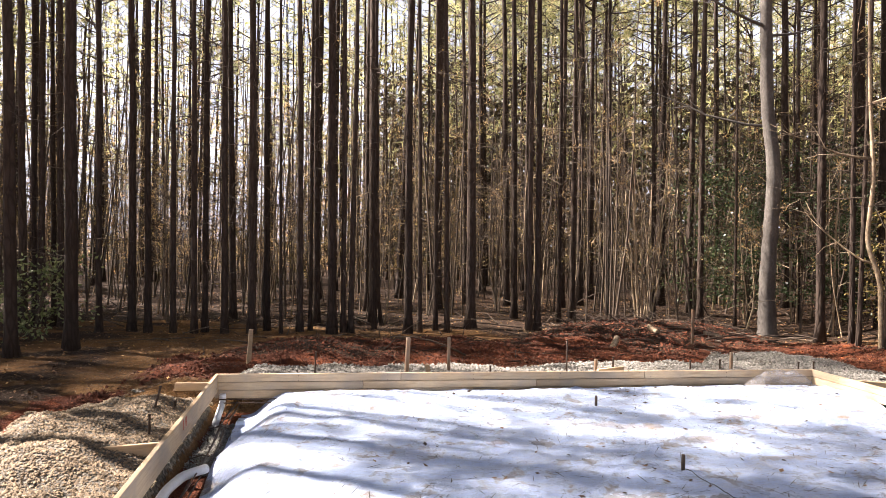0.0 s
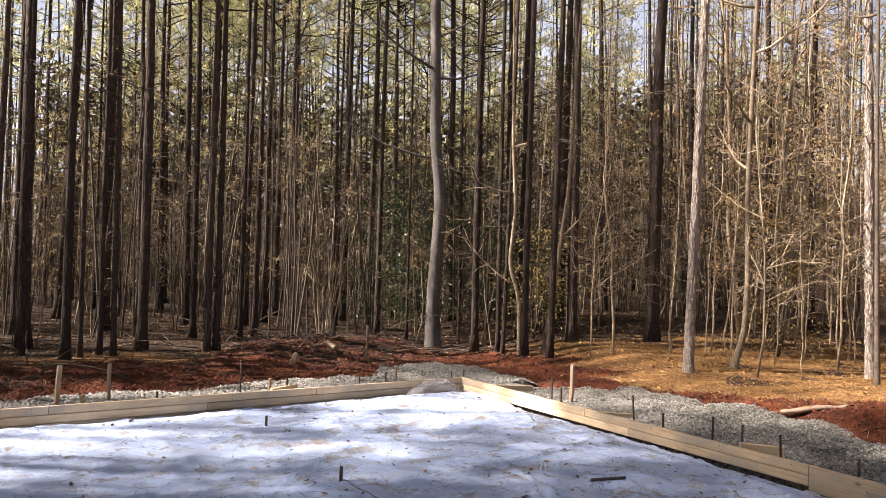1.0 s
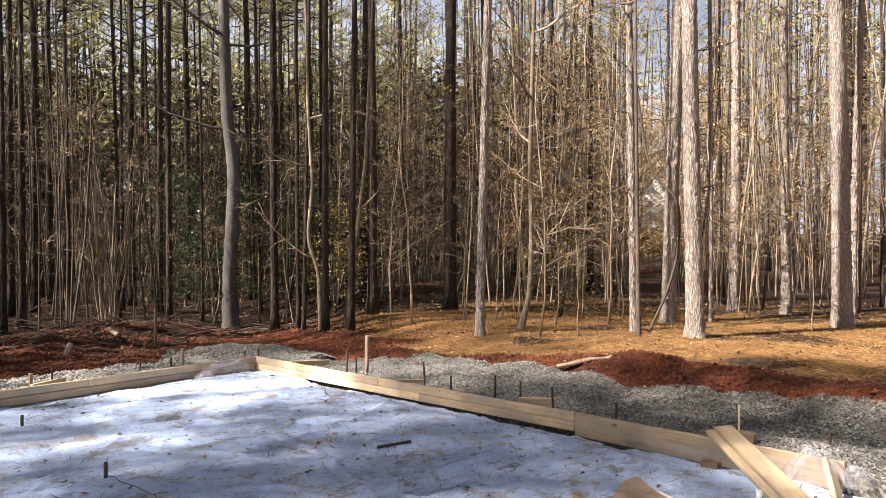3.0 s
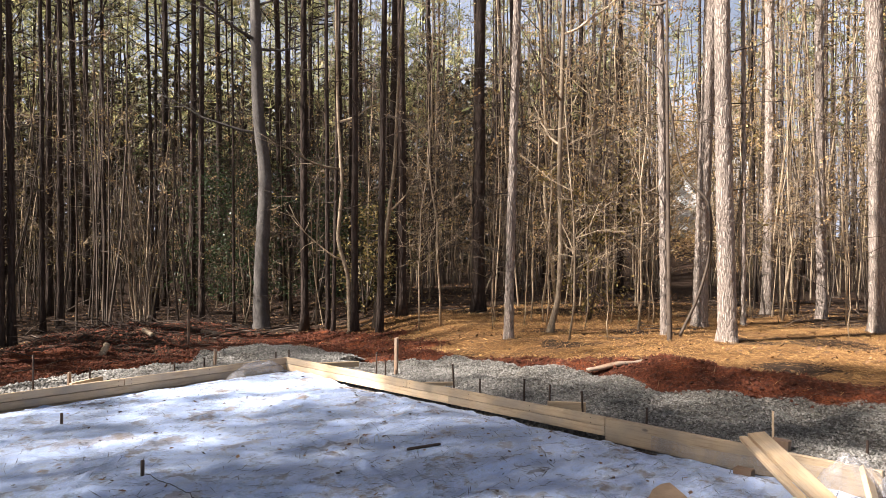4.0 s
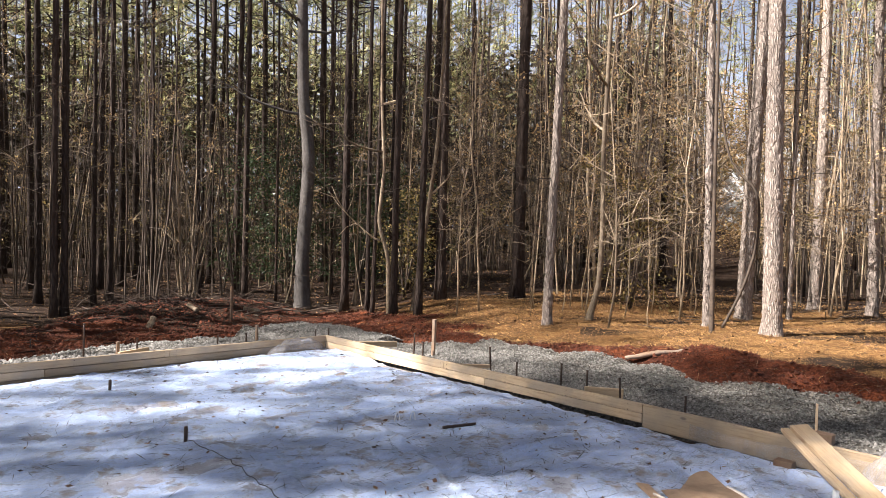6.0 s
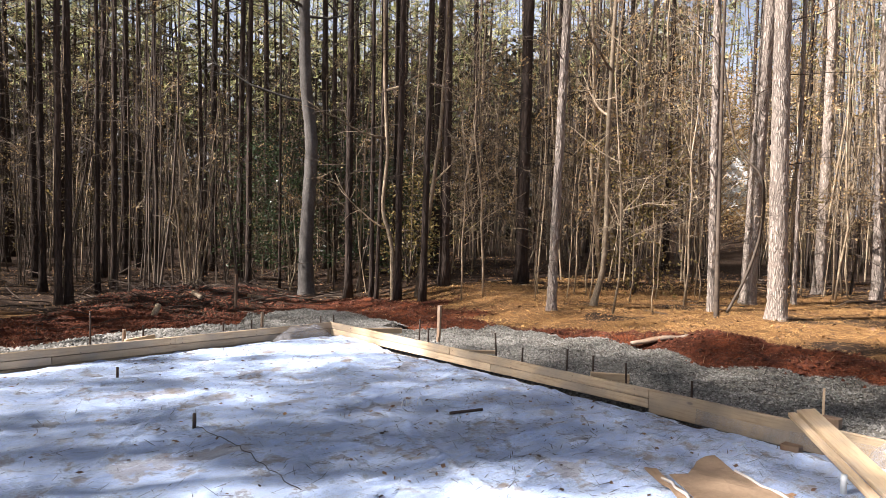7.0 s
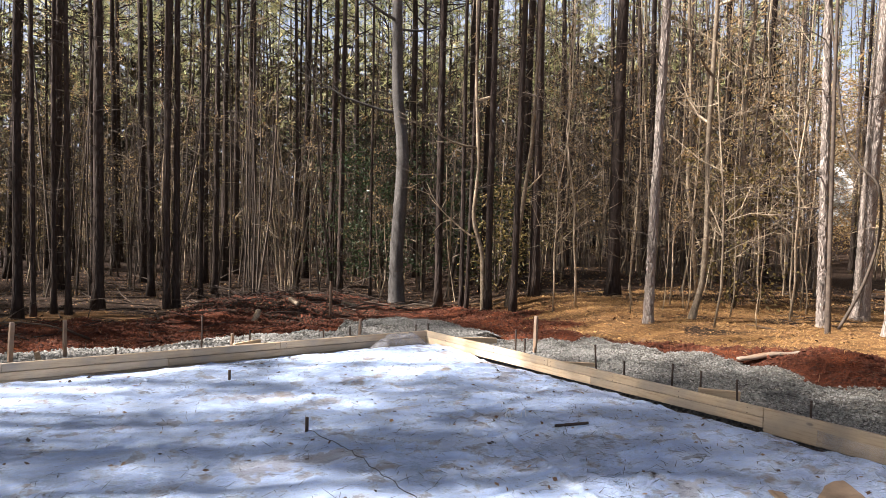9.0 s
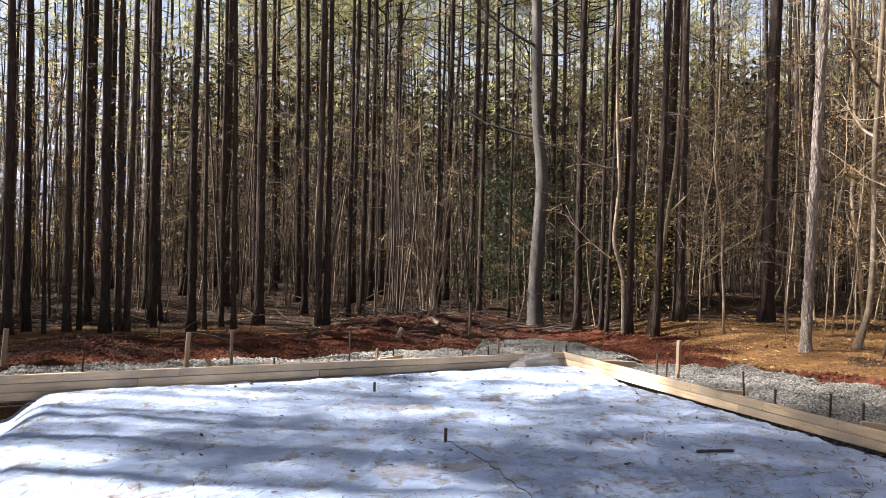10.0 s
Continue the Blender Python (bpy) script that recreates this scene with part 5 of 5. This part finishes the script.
# clump of pale stems fanning from one stool
clump = thing("stem_clump", "clump of pale slender stems fanning from one stool", "shrub", pose(9.1, 8.6, height(9.1, 8.6)))
r = np.random.default_rng(91)
sprays = Geo()
for i in range(9):
    g = Geo()
    n = 12
    zs = np.linspace(-0.05, r.uniform(3.0, 5.2), n)
    a = 2 * math.pi * i / 9 + r.normal(0, 0.2)
    out = 0.12 + 0.16 * zs * r.uniform(0.3, 1.0) + r.normal(0, 0.015, n)
    g.tube(np.stack([math.cos(a) * out * 1.5, math.sin(a) * out, zs], 1), 0.028 * (1 - 0.75 * np.linspace(0, 1, n)), 7)
    for j in range(9):
        t = r.integers(3, n)
        b = np.array([math.cos(a) * out[t] * 1.5, math.sin(a) * out[t], zs[t]])
        d = r.normal(0, 0.4, 3) + np.array([0, 0, 0.4])
        sprays.tube([b, b + d * 0.4, b + d * 0.8 + r.normal(0, 0.05, 3)], [0.009, 0.006, 0.003], 3, False)
    part("stem", g.mesh("stem", M_SAPLING), clump)
part("twig_spray", sprays.mesh("twig_spray", M_SAPLING), clump, kind="stuff")


def evergreen(x, y, tall, wide, seed, count, label, mat=M_GREEN):
    """A leafy understorey evergreen: stems, twigs and many small leaves in uneven sprays."""
    r = np.random.default_rng(seed)
    ob = thing("evergreen_shrub", label, "shrub", pose(x, y, height(x, y)))
    cen, dirs = [], []
    for i in range(5):
        g = Geo()
        a = r.uniform(0, 6.28)
        top = np.array([math.cos(a) * wide * 0.4, math.sin(a) * wide * 0.4, tall * r.uniform(0.7, 1)])
        s = np.linspace(0, 1, 6)
        p = top * s[:, None] + r.normal(0, 0.06, (6, 3)) * s[:, None]
        g.tube(p, 0.025 * (1 - 0.8 * s), 5)
        for j in range(count // 5):
            b = p[r.integers(1, 6)]
            d = np.array([*r.normal(0, 0.6, 2), r.normal(0.02, 0.25)])
            e = b + d * wide * 0.75
            g.tube([b, (b + e) / 2, e], [0.007, 0.005, 0.002], 3, False)
            for t in (0.45, 0.65, 0.85, 1.0):
                cen.append(b + (e - b) * t)
                dirs.append(d + np.array([0, 0, -0.1]))
        part("stem", g.mesh("stem", M_TWIG), ob)
    part("leaves", blades(r, cen, dirs, 5, 0.10, 0.024, 0.6, mat, "leaves", True), ob, kind="stuff")


evergreen(12.0, 8.6, 4.6, 1.5, 71, 170, "dark glossy evergreen understorey tree among pines")
evergreen(13.2, 7.0, 3.8, 1.3, 72, 130, "dark glossy evergreen understorey tree among pines")
evergreen(-4.0, 5.6, 1.5, 0.9, 73, 50, "low holly bush beside a pine, leaves lightened as sunlit", M_HOLLY_LIT)
evergreen(12.6, 4.4, 2.6, 1.2, 74, 80, "olive evergreen bush in the shade", M_OLIVE)
evergreen(11.6, 10.6, 5.0, 1.6, 76, 150, "dark glossy evergreen understorey tree among pines")
evergreen(14.6, 8.4, 4.4, 1.5, 77, 130, "dark glossy evergreen understorey tree among pines")
evergreen(13.4, 5.2, 3.0, 1.2, 78, 90, "dark glossy evergreen understorey tree among pines")
evergreen(14.5, -0.6, 3.4, 1.3, 75, 80, "olive evergreen bush behind sunlit stems", M_OLIVE)

for k, (deg, d) in enumerate(((68.4, 38), (69.5, 36), (71.6, 38))):
    evergreen(1.45 + d * math.sin(radians(deg)), -8.38 + d * math.cos(radians(deg)), 3.6 + 0.3 * (k % 2), 1.5, 80 + k, 100, "amber leafed thicket shrub before a distant house", M_AMBER)

# the stand behind: trees on a loose spacing over the sector ahead, and towards the sun
EYE_X, EYE_Y = 1.4, -8.3
r = random.Random(5)
taken = [(x, y) for rows in (NORTH_WEST, NORTH, NORTH_EAST) for x, y, *_ in rows] + [(13.09, -3.9), (15.18, -2.62), (16.5, -5.37), (18.36, -2.76), (18.28, -3.92), (10.8, 6.01)]


def free(x, y, gap):
    return all((x - a) ** 2 + (y - b) ** 2 > gap * gap for a, b in taken)


made = 0
while made < 205:
    az, d = radians(r.uniform(-34, 96)), math.sqrt(r.uniform(15.5 ** 2, 46 ** 2))
    x, y = EYE_X + d * math.sin(az), EYE_Y + d * math.cos(az)
    deg = math.degrees(az)
    if not free(x, y, 1.15) or (deg > 46 and d < 21) or 65.9 < deg < 67.2 or 70.0 < deg < 70.9 or (y < 8.3 and x < 6):
        continue
    taken.append((x, y))
    stand(x, y, r.choice((0.10, 0.13, 0.15, 0.17, 0.2, 0.23, 0.26)), (r.gauss(-0.016, 0.012), r.gauss(0.003, 0.012)), kinds=(CLOSED if deg < 8 and d < 30 else OPEN if d < 25 or deg > 50 else CLASSES) if deg < 8 or deg > 37 else INNER)
    made += 1
# unseen pines added towards the sun, spaced to throw shade on the slab
made = 0
SHADE_PINES = [(-3.9, 1.5), (-4.6, 0.9), (-5.0, 1.9), (-6.4, 1.6), (-5.6, 3.0), (-7.0, 2.7), (-4.0, -0.4), (-6.5, 4.2), (-8.4, 1.9), (-8.9, 3.3)]
while made < 60:
    x, y = SHADE_PINES[made] if made < 10 else (r.uniform(-23, -10.5), r.uniform(8.5, 17))
    if made >= 10 and not free(x, y, 1.05):
        continue
    taken.append((x, y))
    stand(x, y, r.choice((0.15, 0.2, 0.25)), (r.gauss(0, 0.01), r.gauss(0, 0.01)), "tall pine added out of view to cast shade", HIGH)
    made += 1

made = 0
while made < 185:
    az, d = radians(r.uniform(-30, 96)), math.sqrt(r.uniform(15.5 ** 2, 36 ** 2))
    x, y = EYE_X + d * math.sin(az), EYE_Y + d * math.cos(az)
    deg = math.degrees(az)
    if not free(x, y, 0.35) or (y < 8 and x < 7) or (deg > 46 and d < 13.5) or (65.2 < deg < 67.8 and d < 40):
        continue
    if deg < 35 and r.random() < 0.45:
        continue
    i = r.choice((0, 1, 2, 3, 5, 6, 6) if deg > 44 else (0, 2, 4, 6))
    sapling(i, x, y, r.uniform(0.75, 1.3) if deg < 44 else r.uniform(0.9, 1.75), r.uniform(0, 6.28), (r.gauss(0, 0.05), r.gauss(0, 0.05)))
    made += 1

# woods all round, past the trees that can be told apart
rw = np.random.default_rng(17)
far_trunks, cen, dirs, low, lowd = Geo(), [], [], [], []
for i in range(900):
    az, d = (rw.uniform(-0.75, 1.85), rw.uniform(40, 88)) if i < 750 else (rw.uniform(1.85, 5.5), rw.uniform(18, 60))
    x, y = EYE_X + d * math.sin(az), EYE_Y + d * math.cos(az)
    if 65.3 < math.degrees(az) < 71.2 and d < 66 or (i >= 750 and math.sin(az) < -0.3 and math.cos(az) > -0.2):
        continue
    z0, tall, dia = height(x, y), rw.uniform(17, 24), rw.uniform(0.10, 0.26)
    far_trunks.tube([(x, y, z0 - 0.2), (x + rw.normal(0, 0.2), y, z0 + tall * 0.5), (x + rw.normal(0, 0.4), y, z0 + tall)], [dia / 2, dia * 0.36, 0.03], 6, False)
    for j in range(26 if az > 0.35 else 15):
        u = rw.uniform(0.36, 1.0)
        a = rw.uniform(0, 6.28)
        w = 2.6 * (1.15 - u) + 0.4
        cen.append((x + math.cos(a) * w * rw.uniform(0.2, 1), y + math.sin(a) * w * rw.uniform(0.2, 1), z0 + tall * u))
        dirs.append((math.cos(a), math.sin(a), 0.4))
    if i < 750 and not 0.05 < az < 0.8:
        for j in range(12):
            low.append((x + rw.normal(0, 1.6), y + rw.normal(0, 1.6), z0 + 12 * rw.uniform(0, 1) ** 1.3))
            lowd.append((rw.normal(), rw.normal(), 0.3))
thing("far_woods", "dark distant pine trunks behind the stand", "woods", kind="stuff", me=far_trunks.mesh("far_woods", M_PINE))
thing("far_canopy", "distant olive green pine canopy", "foliage", kind="stuff", me=blades(rw, cen, dirs, 6, 0.7, 0.10, 0.7, M_NEEDLE, "far_canopy"))
thing("far_understorey", "distant amber and olive understorey leaves", "foliage", kind="stuff", me=blades(rw, low, lowd, 6, 0.28, 0.05, 0.9, M_AMBER, "far_understorey", True))

# leafy curtain of the deeper wood, thinner where a white house shows through
def house_gap(deg, tilt):
    return 65.7 < deg < 67.2 and 1.8 < tilt < 5.6 or 70.1 < deg < 70.9 and 3.6 < tilt < 7.4


curtain = {far + kind: ([], []) for far in ("", "far ") for kind in ("amber", "shade-dark", "olive", "needle")}
for i in range(17000):
    deg, d = rw.uniform(-40, 100), math.sqrt(rw.uniform(31 ** 2, 74 ** 2))
    up = rw.uniform(0, 1) ** (0.75 if deg > 8 else 1.3) * 17
    x, y = EYE_X + d * math.sin(radians(deg)), EYE_Y + d * math.cos(radians(deg))
    z0 = height(x, y)
    tilt = math.degrees(math.atan2(z0 + up - 1.75, d))
    if d < 66 and house_gap(deg, tilt) or deg < 8 and up > 9 and rw.uniform() < 0.5:
        continue
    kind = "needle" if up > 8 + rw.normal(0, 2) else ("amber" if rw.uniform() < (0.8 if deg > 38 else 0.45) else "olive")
    if deg > 43 and up > 8.5 and rw.uniform() < 0.65:
        continue
    # middle sector: most leaves turn near-black, the wood's shade as colour
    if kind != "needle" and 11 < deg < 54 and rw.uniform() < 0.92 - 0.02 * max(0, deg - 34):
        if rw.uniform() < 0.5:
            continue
        kind = "shade-dark"
    kind = kind if d < 48 else "far " + kind
    curtain[kind][0].append((x, y, z0 + up))
    curtain[kind][1].append((rw.normal(), rw.normal(), rw.normal(0.2, 0.6)))
for i in range(1500):
    deg, d, up = rw.uniform(64.5, 72.5), rw.uniform(44, 55), rw.uniform(0, 10)
    x, y = EYE_X + d * math.sin(radians(deg)), EYE_Y + d * math.cos(radians(deg))
    if not house_gap(deg, math.degrees(math.atan2(height(x, y) + up - 1.75, d))):
        curtain["far amber"][0].append((x, y, height(x, y) + up))
        curtain["far amber"][1].append((rw.normal(), rw.normal(), 0.2))
for kind, mat in (("amber", M_AMBER), ("shade-dark", M_GREEN), ("olive", M_OLIVE), ("needle", M_NEEDLE)):
    thing("leaf_curtain", kind + " leaves of the wood behind the trunks", "foliage", kind="stuff", me=blades(rw, *curtain[kind], 26, 0.13, 0.019, 0.9, M_SHADE_LEAF if kind == "shade-dark" else mat, "leaf_curtain", True))
    thing("leaf_curtain", kind + " leaves deeper in the wood", "foliage", kind="stuff", me=blades(rw, *curtain["far " + kind], 12, 0.25, 0.036, 0.9, M_SHADE_LEAF if kind == "shade-dark" else mat, "leaf_curtain", True))

# near-black leaf wall added behind; its colour stands for deep shade
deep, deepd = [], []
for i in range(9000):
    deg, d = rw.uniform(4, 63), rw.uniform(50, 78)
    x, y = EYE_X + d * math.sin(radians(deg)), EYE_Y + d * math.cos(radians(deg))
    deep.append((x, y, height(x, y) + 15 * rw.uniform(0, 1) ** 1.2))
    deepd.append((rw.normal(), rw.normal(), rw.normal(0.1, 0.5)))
thing("deep_foliage", "foliage coloured near-black to stand for deep wood shade", "foliage", kind="stuff", me=blades(rw, deep, deepd, 7, 0.75, 0.17, 0.9, M_SHADE_LEAF, "deep_foliage", True))

# thicket of thin stems and leaves between the trunks
stems, lit_stems = Geo(), Geo()
tc, td, ac, ad = [], [], [], []
for i in range(2300):
    deg = rw.uniform(-36, 98)
    d = math.sqrt(rw.uniform(15.5 ** 2, 46 ** 2))
    x, y = EYE_X + d * math.sin(radians(deg)), EYE_Y + d * math.cos(radians(deg))
    if (y < 9 and x < 7) or (deg > 44 and d < 17) or (65.2 < deg < 67.9) or clay_reach(x, y) > 0.05:
        continue
    if deg > 40 and rw.uniform() < 0.35:
        continue
    z0, tall = height(x, y), rw.uniform(2.0, 10.0) if deg < 40 else rw.uniform(2.5, 14.0)
    lx, ly = rw.normal(0, 0.06, 2) * tall
    bend = rw.normal(0, 0.1, 2)
    rad = rw.uniform(0.012, 0.035)
    # pale bark mostly in the sunny east: light and shade set by material
    bunch = lit_stems if rw.uniform() < (0.42 if deg > 49 else 0.16) else stems
    s = np.linspace(0, 1, 5)
    bunch.tube(np.stack([x + lx * s + bend[0] * np.sin(s * 5), y + ly * s + bend[1] * np.sin(s * 4), z0 - 0.05 + tall * s], 1), rad * (1 - 0.8 * s), 4, False)
    for j in range(9 if deg < 40 else 13):
        t = rw.uniform(0.2, 1)
        b = np.array([x + lx * t, y + ly * t, z0 + tall * t])
        e = b + np.array([*rw.normal(0, 0.45, 2), rw.uniform(-0.1, 0.5)])
        bunch.tube([b, (b + e) / 2 + rw.normal(0, 0.04, 3), e], [rad * 0.35, rad * 0.25, rad * 0.12], 3, False)
        if j < 6 and rw.uniform() < 0.75:
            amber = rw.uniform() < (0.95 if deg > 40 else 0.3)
            (ac if amber else tc).append(e)
            (ad if amber else td).append((e - b) + 1e-3)
# twigs and stems come as a pale copy for sun, a dark one for shade
thing("twig_lace", "fine bare understorey twigs coloured pale as if sunlit", "undergrowth", kind="stuff", me=blades(rw, ac, ad, 11, 0.6, 0.012, 0.6, M_SAPLING, "twig_lace"))
thing("twig_lace", "fine bare understorey twigs coloured dark as if shaded", "undergrowth", kind="stuff", me=blades(rw, tc, td, 9, 0.55, 0.011, 0.55, M_TWIG, "twig_lace"))
thing("thicket_stems", "thin bare understorey stems and twigs coloured dark as shaded", "undergrowth", kind="stuff", me=stems.mesh("thicket_stems", M_TWIG))
thing("thicket_stems", "thin understorey stems and twigs coloured pale as sunlit", "undergrowth", kind="stuff", me=lit_stems.mesh("thicket_stems", M_SAPLING))
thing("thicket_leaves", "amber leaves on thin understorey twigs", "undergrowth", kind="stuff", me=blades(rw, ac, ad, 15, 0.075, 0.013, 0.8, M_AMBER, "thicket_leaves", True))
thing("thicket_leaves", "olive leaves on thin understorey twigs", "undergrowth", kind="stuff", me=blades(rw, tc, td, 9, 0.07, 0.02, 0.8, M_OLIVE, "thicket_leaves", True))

# ---- white house seen between the trunks ----
hx, hy = 59.0, 14.5
house = thing("house", "distant white painted house with a grey roof", "house", pose(hx, hy, height(hx, hy), 0, 0, 21))
HW, HD, HH = 5.0, 6.4, 5.6
bm = bmesh.new()
prof = [(-HD / 2, 0), (HD / 2, 0), (HD / 2, HH), (0, HH + 2.2), (-HD / 2, HH)]
a = [bm.verts.new((-HW / 2, y, z - 0.3)) for y, z in prof]
b = [bm.verts.new((HW / 2, y, z - 0.3)) for y, z in prof]
bm.faces.new(a[::-1]), bm.faces.new(b)
for i in range(5):
    bm.faces.new((a[i], a[(i + 1) % 5], b[(i + 1) % 5], b[i]))
me = bpy.data.meshes.new("wall")
bm.to_mesh(me)
bm.free()
me.materials.append(M_SIDING)
part("wall", me, house)
for s in (-1, 1):
    ob = part("roof", box_mesh("roof", (HW + 0.6, 4.5, 0.14), M_ROOF, 0.02), house)
    ob.matrix_basis = pose(0, s * 1.93, HH + 0.88, -s * 32.2)
for wy, wz in ((-0.7, 1.7), (0.7, 1.7)):
    w = part("window", box_mesh("window", (0.06, 0.95, 1.4), M_SIDING, 0.01), house)
    w.location = (-HW / 2 - 0.03, wy, wz)
    p = part("pane", box_mesh("pane", (0.02, 0.8, 1.25), M_PANE, 0.0), w)
    p.location = (-0.03, 0, 0)
